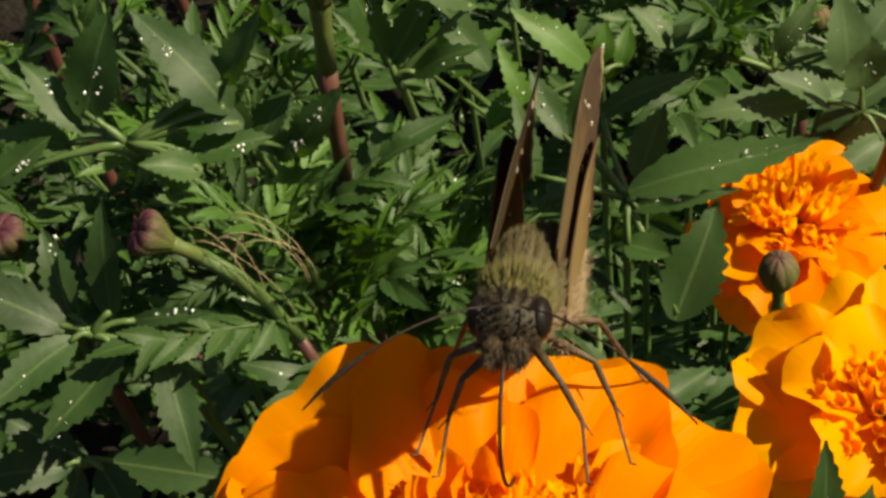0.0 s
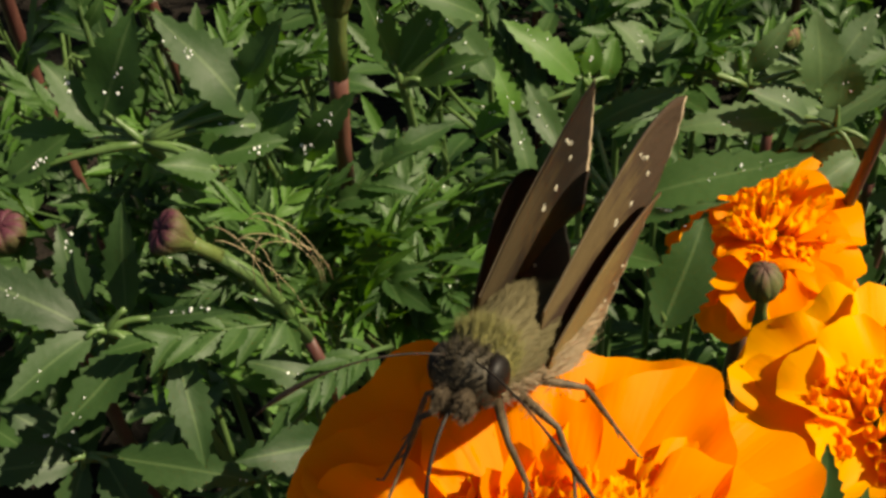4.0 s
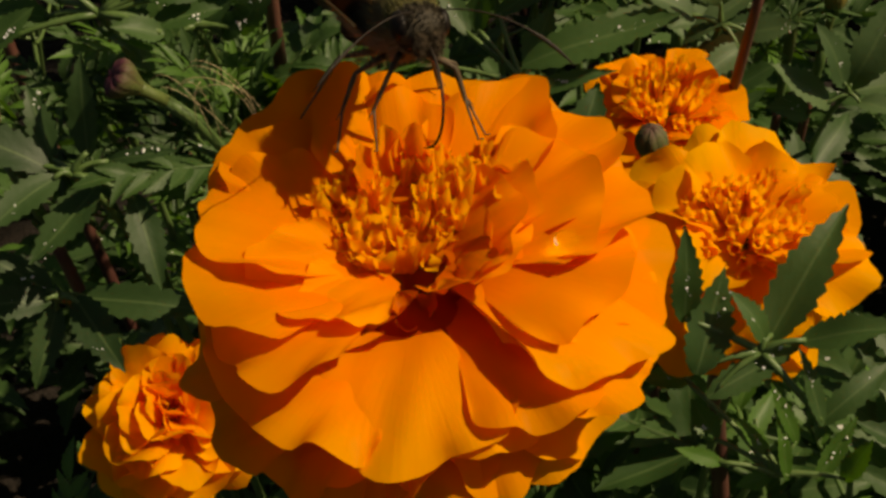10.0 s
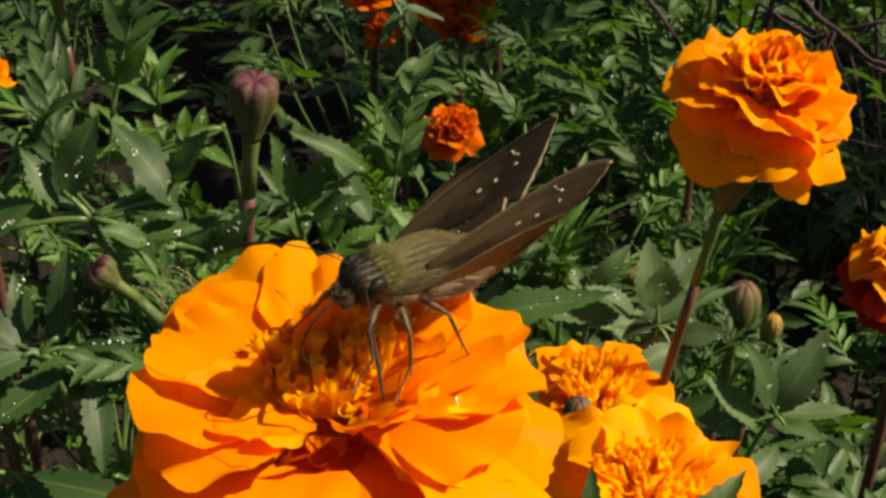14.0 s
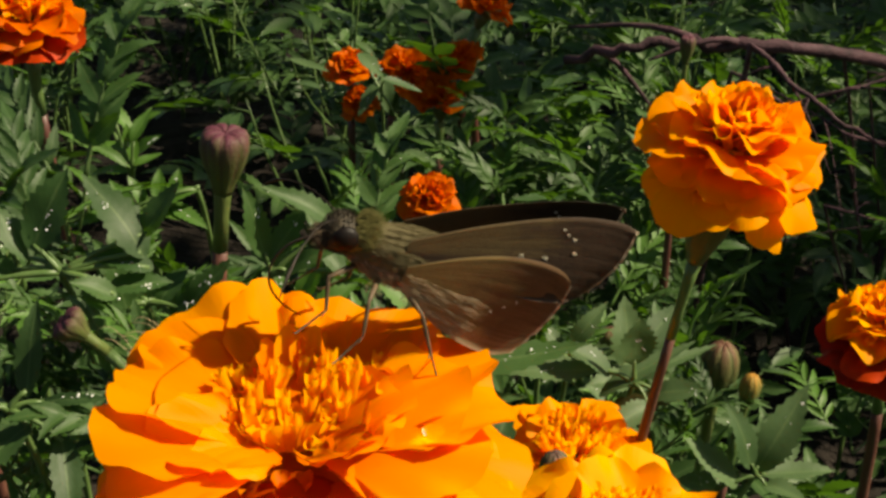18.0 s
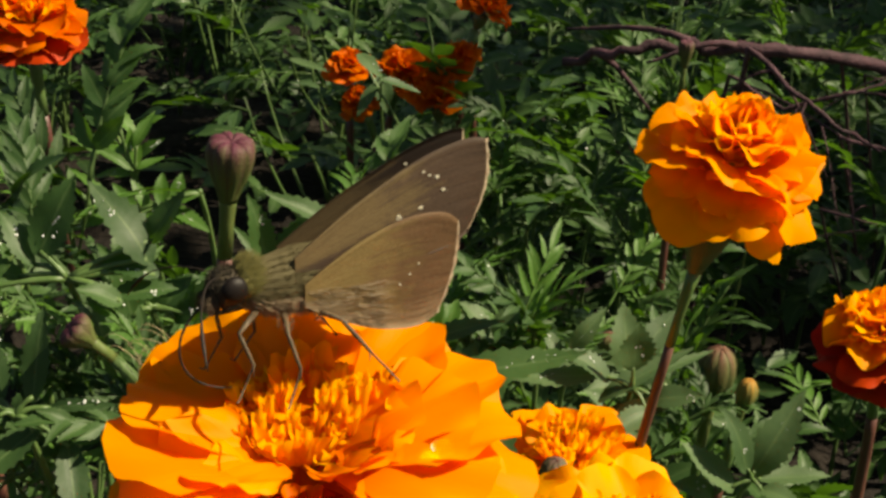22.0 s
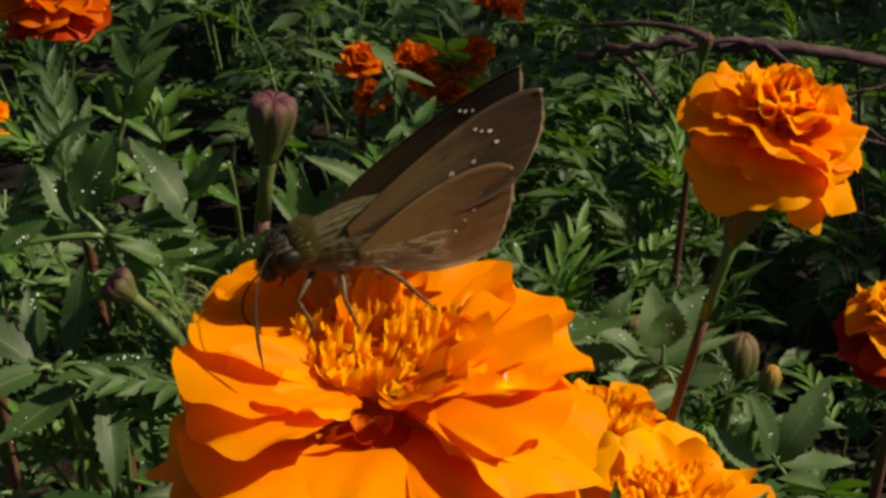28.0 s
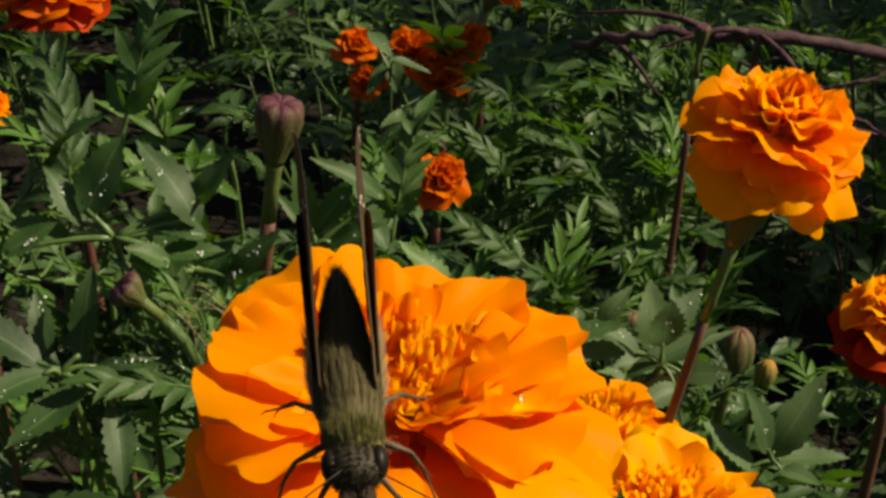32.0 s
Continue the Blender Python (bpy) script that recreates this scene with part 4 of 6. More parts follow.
def shoot(label, node, mat, leaves, wide=1.12):
    """A leafy shoot: a stem up to its node, and single toothed leaves, each from its base to its tip with half its width."""
    node = Vector(node)
    foot = Vector((node.x * 0.95, node.y + 0.045, 0))
    t = thing("marigold_shoot", Matrix.Translation(foot), label, "plant", "marigold shoots")
    pts = bezier((0, 0, -0.004), (0, 0, node.z * 0.45), (node - foot) + Vector((0, 0.022, -0.022)), node - foot, 14)
    wet = []
    piece("stem", tube("stem", pts, [0.0009 - 0.0004 * i / 14 for i in range(15)], M_STEM, 7), t)
    for k, (ax, ay, az, bx, by, bz, half) in enumerate(leaves):
        a, c = Vector((ax, ay, az)), Vector((bx, by, bz))
        length = (c - a).length
        y = (c - a) / length
        x = y.cross(Vector((0.12, -0.45, 0.88)).normalized()).normalized()
        z = x.cross(y)
        bow = 0.10 + 0.05 * (k % 4)
        m = Matrix.Translation(a - foot) @ Matrix((x, y, z)).transposed().to_4x4() @ pose(0, 0, 0, 6 + 2 * (k % 4), 12 * math.sin(k * 2.3), 0)
        piece("leaf", single_leaf("leaf", length * 1.03, half * wide, 700 + k * 7 + int(length * 1e5), mat, 0.18 + 0.06 * (k % 3), bow), t, m)
        if k % 3 != 2:
            wet.append((m, length, half * 0.8, bow, 0.18 + 0.06 * (k % 3)))
        mid = a.lerp(node, 0.5) + Vector((0, 0, 0.001))
        if (a - node).length < 0.018:
            piece("petiole", tube("petiole", bezier(node - foot, (node - foot).lerp(mid - foot, 0.7), mid - foot, a - foot + y * length * 0.06, 6), [0.0005] * 3 + [0.00035] * 4, M_STEM, 6), t)
        else:
            low = Vector((a.x, a.y + 0.024, a.z - 0.022))
            piece("petiole", tube("petiole", bezier(pts[9], (pts[9] + low - foot) / 2, low - foot, a - foot + y * length * 0.06, 8), [0.0004] * 5 + [0.0003] * 4, M_STEM, 6), t)
        CLEAR.append((a.lerp(c, 0.5), 0.009))
    rnd = random.Random(int(node.x * 1e5) + 77)
    verts, faces = [], []
    for m, length, half, bow, fold in wet:
        cx, cy = rnd.uniform(-0.5, 0.5), rnd.uniform(0.3, 0.8)
        for _ in range(rnd.randrange(3, 10)):
            u, v = cx + rnd.gauss(0, 0.22), min(0.92, max(0.12, cy + rnd.gauss(0, 0.10)))
            x, y, r = max(-0.75, min(0.75, u)) * half, v * length, rnd.choice((0.00007, 0.0001, 0.00013, 0.0002))
            z = -bow * length * v * v + fold * abs(x) + 0.00008
            b = len(verts)
            for i, (q, h) in enumerate(((1.0, 0.0), (0.75, 0.55))):
                verts += [m @ Vector((x + r * q * math.cos(1.047 * j), y + r * q * math.sin(1.047 * j), z + h * r)) for j in range(6)]
            verts.append(m @ Vector((x, y, z + 0.8 * r)))
            faces += [(b + j, b + (j + 1) % 6, b + 6 + (j + 1) % 6, b + 6 + j) for j in range(6)] + [(b + 6 + j, b + 6 + (j + 1) % 6, b + 12) for j in range(6)]
    if verts:
        piece("dew_speckling", mesh_from("dew_speckling", verts, faces, None, True, M_DROP_GLINT), t, None, "fine dew specks coloured white for their glint")["kind"] = "stuff"


# the first two shoots have their shade in the leaf colour
shoot("marigold shoot with splashed leaflets in green darkened for shade", (-0.0443, 0.0463, 0.2062), M_LEAF_DARK, [
    (-0.0457, 0.0453, 0.2070, -0.0529, 0.0375, 0.2062, 0.0021),
    (-0.0411, 0.0453, 0.2050, -0.0490, 0.0376, 0.2005, 0.0025),
    (-0.0374, 0.0454, 0.2032, -0.0351, 0.0380, 0.1946, 0.0021),
    (-0.0471, 0.0464, 0.2073, -0.0587, 0.0483, 0.2146, 0.0026),
    (-0.0468, 0.0480, 0.2071, -0.0490, 0.0541, 0.2142, 0.0017),
    (-0.0420, 0.0468, 0.2082, -0.0406, 0.0514, 0.2195, 0.0019),
    (-0.0403, 0.0473, 0.2070, -0.0314, 0.0465, 0.2085, 0.0009)])
shoot("marigold shoot with leaflets coloured dark for half shade", (-0.0502, 0.0439, 0.1884), M_LEAF_DARK, [
    (-0.0509, 0.0430, 0.1893, -0.0623, 0.0388, 0.1925, 0.0023),
    (-0.0512, 0.0445, 0.1891, -0.0589, 0.0466, 0.1944, 0.0025),
    (-0.0509, 0.0442, 0.1871, -0.0545, 0.0376, 0.1796, 0.0020),
    (-0.0479, 0.0434, 0.1887, -0.0418, 0.0347, 0.1845, 0.0025),
    (-0.0479, 0.0445, 0.1881, -0.0312, 0.0421, 0.1857, 0.0024),
    (-0.0225, 0.0445, 0.1893, -0.0319, 0.0401, 0.1922, 0.0027),
    (-0.0229, 0.0495, 0.1927, -0.0320, 0.0503, 0.1968, 0.0020)])
shoot("marigold shoot with broad grey-green leaflets", (-0.0401, 0.0610, 0.2193), M_LEAF, [
    (-0.0441, 0.0619, 0.2221, -0.0392, 0.0655, 0.2322, 0.0031),
    (-0.0444, 0.0619, 0.2204, -0.0500, 0.0655, 0.2270, 0.0020),
    (-0.0464, 0.0619, 0.2188, -0.0547, 0.0634, 0.2196, 0.0019),
    (-0.0290, 0.0626, 0.2211, -0.0370, 0.0670, 0.2307, 0.0029),
    (-0.0279, 0.0626, 0.2194, -0.0368, 0.0631, 0.2212, 0.0020),
    (-0.0289, 0.0642, 0.2236, -0.0244, 0.0650, 0.2309, 0.0020),
    (-0.0542, 0.0583, 0.2173, -0.0476, 0.0599, 0.2214, 0.0017),
    (-0.0337, 0.0608, 0.2171, -0.0258, 0.0627, 0.2174, 0.0019),
    (-0.0321, 0.0585, 0.2172, -0.0374, 0.0564, 0.2201, 0.0017)])
shoot("marigold shoot with long toothed leaves", (0.0116, 0.0815, 0.1885), M_LEAF, [
    (0.0114, 0.0716, 0.1987, 0.0317, 0.0716, 0.2045, 0.0028),
    (0.0164, 0.0708, 0.1776, 0.0221, 0.0792, 0.1886, 0.0037),
    (0.0129, 0.0841, 0.1894, 0.0168, 0.0910, 0.1950, 0.0024),
    (0.0119, 0.0802, 0.1881, 0.0242, 0.0791, 0.1912, 0.0014),
    (0.0042, 0.0874, 0.1940, 0.0003, 0.0929, 0.2006, 0.0018),
    (0.0057, 0.0860, 0.1951, 0.0073, 0.0885, 0.2043, 0.0016),
    (0.0004, 0.0833, 0.1910, -0.0017, 0.0891, 0.1997, 0.0014),
    (0.0083, 0.0897, 0.1953, 0.0205, 0.0941, 0.1980, 0.0018),
    (0.0110, 0.0771, 0.1850, 0.0162, 0.0736, 0.1861, 0.0022)])
shoot("marigold shoot with slender pointed leaflets", (0.0093, 0.1086, 0.1875), M_LEAF_YOUNG, [
    (0.0080, 0.1083, 0.1889, -0.0019, 0.1101, 0.1981, 0.0025),
    (0.0094, 0.1097, 0.1886, 0.0103, 0.1119, 0.1937, 0.0016),
    (0.0121, 0.1102, 0.1873, 0.0136, 0.1149, 0.1908, 0.0016),
    (-0.0013, 0.1049, 0.1852, -0.0041, 0.1083, 0.1936, 0.0018),
    (-0.0117, 0.1095, 0.1886, -0.0041, 0.1134, 0.1930, 0.0023),
    (-0.0133, 0.1096, 0.1914, -0.0095, 0.1109, 0.1993, 0.0021),
    (-0.0178, 0.1111, 0.1914, -0.0196, 0.1147, 0.1980, 0.0021),
    (-0.0066, 0.1044, 0.1824, -0.0021, 0.1091, 0.1858, 0.0019)])
shoot("marigold shoot with a fan of toothed leaflets", (0.0356, 0.1271, 0.1721), M_LEAF_PALE, [
    (0.0465, 0.1249, 0.1711, 0.0454, 0.1301, 0.1832, 0.0035),
    (0.0482, 0.1252, 0.1696, 0.0546, 0.1274, 0.1743, 0.0027),
    (0.0465, 0.1267, 0.1694, 0.0389, 0.1308, 0.1728, 0.0025),
    (0.0356, 0.1280, 0.1739, 0.0419, 0.1311, 0.1815, 0.0019),
    (0.0338, 0.1288, 0.1731, 0.0305, 0.1315, 0.1768, 0.0015),
    (0.0211, 0.1287, 0.1762, 0.0274, 0.1303, 0.1842, 0.0023),
    (0.0212, 0.1290, 0.1748, 0.0145, 0.1328, 0.1817, 0.0023),
    (0.0213, 0.1298, 0.1739, 0.0322, 0.1345, 0.1769, 0.0021),
    (0.0470, 0.1240, 0.1693, 0.0387, 0.1199, 0.1705, 0.0025),
    (0.0494, 0.1298, 0.1733, 0.0562, 0.1355, 0.1795, 0.0025)])
shoot("marigold shoot with upright pointed leaflets", (-0.0144, 0.0807, 0.2103), M_LEAF, [
    (-0.0151, 0.0806, 0.2131, -0.0180, 0.0804, 0.2241, 0.0021),
    (-0.0148, 0.0814, 0.2118, -0.0089, 0.0833, 0.2208, 0.0020),
    (-0.0141, 0.0821, 0.2106, -0.0212, 0.0858, 0.2167, 0.0011),
    (-0.0126, 0.0804, 0.2110, -0.0048, 0.0786, 0.2153, 0.0017),
    (-0.0038, 0.0813, 0.2101, -0.0095, 0.0846, 0.2189, 0.0020),
    (-0.0043, 0.0829, 0.2179, -0.0147, 0.0806, 0.2245, 0.0017)])
shoot("marigold shoot with broad lobed grey-green leaves", (-0.0312, 0.0713, 0.2098), M_LEAF, [
    (-0.0334, 0.0695, 0.2088, -0.0357, 0.0688, 0.2189, 0.0021),
    (-0.0320, 0.0713, 0.2098, -0.0318, 0.0725, 0.2173, 0.0021),
    (-0.0298, 0.0722, 0.2089, -0.0260, 0.0752, 0.2135, 0.0023),
    (-0.0253, 0.0702, 0.2087, -0.0193, 0.0702, 0.2170, 0.0021),
    (-0.0329, 0.0711, 0.2080, -0.0411, 0.0725, 0.2126, 0.0020),
    (-0.0358, 0.0695, 0.2088, -0.0419, 0.0664, 0.2138, 0.0018),
    (-0.0279, 0.0707, 0.2084, -0.0235, 0.0700, 0.2116, 0.0018)])
shoot("marigold shoot with pale grey-green leaflets", (0.0750, 0.1335, 0.1427), M_LEAF_PALE, [
    (0.0742, 0.1331, 0.1446, 0.0682, 0.1340, 0.1584, 0.0031),
    (0.0750, 0.1339, 0.1434, 0.0844, 0.1392, 0.1597, 0.0039),
    (0.0764, 0.1346, 0.1421, 0.0910, 0.1358, 0.1426, 0.0025),
    (0.0710, 0.1320, 0.1409, 0.0605, 0.1328, 0.1510, 0.0034),
    (0.0678, 0.1326, 0.1393, 0.0596, 0.1329, 0.1416, 0.0030),
    (0.0765, 0.1317, 0.1415, 0.0834, 0.1267, 0.1421, 0.0025)])
shoot("marigold shoot with small toothed leaflets", (0.0455, 0.1100, 0.1766), M_LEAF_PALE, [
    (0.0453, 0.1104, 0.1804, 0.0455, 0.1095, 0.1899, 0.0034),
    (0.0414, 0.1106, 0.1779, 0.0331, 0.1109, 0.1836, 0.0026),
    (0.0397, 0.1099, 0.1736, 0.0557, 0.1149, 0.1823, 0.0020),
    (0.0495, 0.1087, 0.1752, 0.0569, 0.1063, 0.1779, 0.0024),
    (0.0395, 0.1115, 0.1785, 0.0223, 0.1103, 0.1775, 0.0026),
    (0.0485, 0.1074, 0.1736, 0.0405, 0.1015, 0.1724, 0.0022)])
shoot("marigold shoot with pointed leaflets over an orange bloom", (0.0355, 0.0259, 0.1874), M_LEAF, [
    (0.0269, 0.0274, 0.1914, 0.0272, 0.0309, 0.2027, 0.0018),
    (0.0278, 0.0244, 0.1861, 0.0316, 0.0306, 0.1960, 0.0027),
    (0.0365, 0.0274, 0.1872, 0.0470, 0.0379, 0.1974, 0.0029),
    (0.0361, 0.0262, 0.1887, 0.0326, 0.0274, 0.1954, 0.0016),
    (0.0290, 0.0230, 0.1835, 0.0402, 0.0264, 0.1877, 0.0018),
    (0.0400, 0.0257, 0.1888, 0.0497, 0.0230, 0.1924, 0.0021),
    (0.0420, 0.0200, 0.1803, 0.0397, 0.0244, 0.1885, 0.0012),
    (0.0416, 0.0208, 0.1795, 0.0514, 0.0260, 0.1836, 0.0016)])
shoot("marigold shoot with narrow young leaflets", (0.0394, 0.0279, 0.1621), M_LEAF_YOUNG, [
    (0.0420, 0.0296, 0.1658, 0.0386, 0.0314, 0.1753, 0.0011),
    (0.0385, 0.0298, 0.1643, 0.0343, 0.0314, 0.1695, 0.0013),
    (0.0389, 0.0286, 0.1612, 0.0345, 0.0283, 0.1598, 0.0012),
    (0.0406, 0.0270, 0.1619, 0.0393, 0.0300, 0.1706, 0.0010),
    (0.0445, 0.0276, 0.1606, 0.0501, 0.0323, 0.1666, 0.0013),
    (0.0477, 0.0264, 0.1617, 0.0505, 0.0265, 0.1690, 0.0014),
    (0.0289, 0.0363, 0.1723, 0.0233, 0.0351, 0.1743, 0.0019),
    (0.0320, 0.0317, 0.1651, 0.0296, 0.0357, 0.1686, 0.0017),
    (0.0322, 0.0286, 0.1643, 0.0263, 0.0278, 0.1688, 0.0011)])
shoot("marigold shoot with bright feathery young leaflets", (-0.0470, 0.1346, 0.2037), M_LEAF_YOUNG, [
    (-0.0469, 0.1358, 0.2063, -0.0479, 0.1362, 0.2136, 0.0009),
    (-0.0480, 0.1407, 0.2105, -0.0551, 0.1441, 0.2171, 0.0009),
    (-0.0465, 0.1346, 0.2105, -0.0439, 0.1397, 0.2155, 0.0008),
    (-0.0471, 0.1388, 0.2127, -0.0420, 0.1388, 0.2151, 0.0006),
    (-0.0474, 0.1389, 0.2066, -0.0421, 0.1383, 0.2108, 0.0008),
    (-0.0461, 0.1328, 0.2067, -0.0416, 0.1353, 0.2083, 0.0006),
    (-0.0473, 0.1368, 0.2082, -0.0557, 0.1389, 0.2083, 0.0008),
    (-0.0482, 0.1383, 0.2053, -0.0611, 0.1385, 0.2110, 0.0007),
    (-0.0473, 0.1328, 0.2067, -0.0548, 0.1334, 0.2115, 0.0006),
    (-0.0473, 0.1353, 0.2049, -0.0553, 0.1372, 0.2032, 0.0009),
    (-0.0512, 0.1406, 0.2105, -0.0565, 0.1430, 0.2140, 0.0007),
    (-0.0500, 0.1362, 0.2143, -0.0494, 0.1355, 0.2190, 0.0006)], 1.9)
shoot("marigold shoot with deeply toothed bright young leaflets", (-0.0339, 0.1289, 0.2040), M_LEAF_YOUNG, [
    (-0.0338, 0.1289, 0.2041, -0.0463, 0.1241, 0.2001, 0.0009),
    (-0.0391, 0.1306, 0.2013, -0.0379, 0.1332, 0.2060, 0.0008),
    (-0.0404, 0.1252, 0.2028, -0.0408, 0.1300, 0.2072, 0.0008),
    (-0.0434, 0.1275, 0.2010, -0.0461, 0.1287, 0.2061, 0.0008),
    (-0.0426, 0.1300, 0.2000, -0.0372, 0.1269, 0.1988, 0.0008),
    (-0.0449, 0.1246, 0.2015, -0.0495, 0.1281, 0.2055, 0.0008),
    (-0.0476, 0.1268, 0.1993, -0.0581, 0.1321, 0.2067, 0.0008),
    (-0.0398, 0.1301, 0.2004, -0.0323, 0.1266, 0.1975, 0.0010),
    (-0.0462, 0.1240, 0.2002, -0.0521, 0.1231, 0.2015, 0.0008),
    (-0.0448, 0.1266, 0.1987, -0.0410, 0.1274, 0.1946, 0.0009),
    (-0.0496, 0.1294, 0.1989, -0.0589, 0.1287, 0.1959, 0.0008)], 1.9)
shoot("marigold shoot with grey-green leaflets before far blooms", (-0.0110, 0.3282, 0.1571), M_LEAF_PALE, [
    (-0.0186, 0.3334, 0.1686, -0.0108, 0.3260, 0.1634, 0.0027),
    (-0.0113, 0.3355, 0.1617, -0.0092, 0.3310, 0.1502, 0.0032),
    (-0.0108, 0.3253, 0.1624, 0.0013, 0.3282, 0.1579, 0.0022),
    (-0.0122, 0.3295, 0.1597, -0.0180, 0.3236, 0.1513, 0.0022),
    (-0.0034, 0.3279, 0.1449, -0.0130, 0.3216, 0.1411, 0.0025),
    (-0.0066, 0.3167, 0.1437, -0.0151, 0.3156, 0.1348, 0.0020),
    (-0.0043, 0.3205, 0.1398, -0.0079, 0.3195, 0.1295, 0.0022),
    (-0.0033, 0.3248, 0.1382, 0.0068, 0.3199, 0.1363, 0.0025),
    (-0.0400, 0.3275, 0.1679, -0.0276, 0.3237, 0.1650, 0.0017),
    (-0.0306, 0.3289, 0.1582, -0.0409, 0.3336, 0.1583, 0.0015)])
shoot("marigold shoot with lit toothed leaves behind a red stem", (0.0491, 0.1414, 0.1600), M_LEAF_PALE, [
    (0.0486, 0.1427, 0.1628, 0.0495, 0.1438, 0.1722, 0.0026),
    (0.0497, 0.1457, 0.1620, 0.0575, 0.1481, 0.1662, 0.0014),
    (0.0498, 0.1384, 0.1608, 0.0655, 0.1441, 0.1664, 0.0017),
    (0.0478, 0.1427, 0.1627, 0.0399, 0.1431, 0.1663, 0.0015),
    (0.0523, 0.1421, 0.1543, 0.0627, 0.1407, 0.1572, 0.0017),
    (0.0575, 0.1385, 0.1610, 0.0531, 0.1409, 0.1621, 0.0012),
    (0.0450, 0.1389, 0.1542, 0.0396, 0.1435, 0.1594, 0.0014)])



def tuft(label, at, count, spread, size, seed):
    """A clump of feathery young leaves on short shoots round a place."""
    rnd = random.Random(seed)
    at = Vector(at)
    foot = Vector((at.x, at.y + 0.03, 0))
    t = thing("young_marigold_shoot", Matrix.Translation(foot), label, "plant", "young marigold shoots")
    c = at - foot
    pts = bezier((0, 0, -0.004), (0, 0, at.z * 0.45), c + Vector((0, 0.014, -0.03)), c + Vector((0, 0.004, -0.012)), 12)
    piece("stem", tube("stem", pts, [0.0009 - 0.0004 * i / 12 for i in range(13)], M_STEM, 7), t)
    for k in range(count):
        base = c + Vector((rnd.uniform(-1, 1) * spread, rnd.uniform(-0.5, 0.8) * spread, -0.012 + rnd.uniform(-0.9, 0.5) * spread))
        m = Matrix.Translation(base) @ pose(0, 0, 0, 0, 0, rnd.uniform(0, 360)) @ pose(0, 0, 0, rnd.uniform(15, 75), rnd.uniform(-30, 30), 0) @ Matrix.Scale(size * rnd.uniform(0.7, 1.2), 4)
        piece("leaf", FERNY[k % len(FERNY)], t, m)
        tie = pts[-1 - k % 4]
        piece("petiole", tube("petiole", bezier(tie, tie.lerp(base, 0.4) - Vector((0, 0, 0.002)), base - Vector((0, 0, 0.002)), base, 5), [0.0003] * 6, M_STEM, 5), t)


tuft("young marigold shoot with fine feathery bright leaves", (-0.0288, 0.0541, 0.2150), 6, 0.006, 0.45, 500)
tuft("young marigold shoot with fine feathery bright leaves", (-0.0272, 0.0722, 0.1982), 10, 0.008, 0.62, 501)
tuft("young marigold shoot with fine feathery bright leaves", (-0.0222, 0.0598, 0.2037), 10, 0.008, 0.62, 502)
tuft("young marigold shoot with fine feathery bright leaves", (-0.0197, 0.0777, 0.1919), 10, 0.008, 0.62, 503)
tuft("young marigold shoot with fine feathery bright leaves", (-0.0153, 0.0686, 0.1940), 10, 0.008, 0.62, 504)
tuft("young marigold shoot with fine feathery bright leaves", (-0.0117, 0.0920, 0.1830), 10, 0.008, 0.62, 505)
tuft("young marigold shoot with fine feathery bright leaves", (-0.0080, 0.0756, 0.1892), 10, 0.008, 0.62, 506)
tuft("young marigold shoot with fine feathery bright leaves", (-0.0190, 0.1199, 0.1772), 10, 0.008, 0.62, 507)
tuft("young marigold shoot with small toothed leaves", (-0.0403, 0.0926, 0.2077), 12, 0.009, 0.5, 520)
tuft("young marigold shoot with small toothed leaves", (-0.0314, 0.1092, 0.2006), 12, 0.009, 0.5, 521)
tuft("young marigold shoot with small toothed leaves", (-0.0494, 0.0814, 0.2048), 12, 0.009, 0.5, 522)
tuft("young marigold shoot with small toothed leaves", (-0.0322, 0.0705, 0.2036), 12, 0.009, 0.5, 523)
tuft("young marigold shoot with small toothed leaves", (-0.0508, 0.0685, 0.1983), 12, 0.009, 0.5, 524)
tuft("young marigold shoot with small toothed leaves", (0.0484, 0.1680, 0.1569), 12, 0.009, 0.5, 525)
tuft("young marigold shoot with small toothed leaves", (0.0594, 0.1574, 0.1560), 12, 0.009, 0.5, 526)
tuft("marigold shoot with grey-green toothed leaves below an orange bloom", (-0.0580, 0.1206, 0.2157), 6, 0.010, 0.7, 561)
tuft("marigold shoot with grey-green toothed leaves below an orange bloom", (-0.0571, 0.0895, 0.2197), 6, 0.010, 0.7, 562)

for k, (x, y, z, n, r, f) in enumerate(((0.0165, 0.132, 0.186, 7, 0.010, 0.72), (0.0250, 0.134, 0.189, 7, 0.010, 0.72), (0.0310, 0.138, 0.180, 4, 0.010, 0.62), (-0.0173, 0.170, 0.178, 8, 0.010, 0.80), (-0.0060, 0.160, 0.188, 7, 0.009, 0.75))):
    tuft("young marigold shoot with sunlit feathered leaves", (x, y, z), n, r, f, 640 + k)


shoot("marigold shoot with one dull olive-brown leaf", (0.0330, 0.1150, 0.1600), M_LEAF_OLIVE, [
    (0.0345, 0.1130, 0.1640, 0.0560, 0.1080, 0.1765, 0.0024), (0.0355, 0.1140, 0.1650, 0.0400, 0.1120, 0.1715, 0.0014), (0.0375, 0.1120, 0.1650, 0.0470, 0.1090, 0.1665, 0.0013)])
TUFTS = random.Random(88)
for k in range(16):
    tuft("young marigold shoot with small toothed leaves", (TUFTS.uniform(0.015, 0.17), TUFTS.uniform(0.26, 0.44), TUFTS.uniform(0.085, 0.150)), 9, 0.016, TUFTS.uniform(0.75, 1.1), 600 + k)


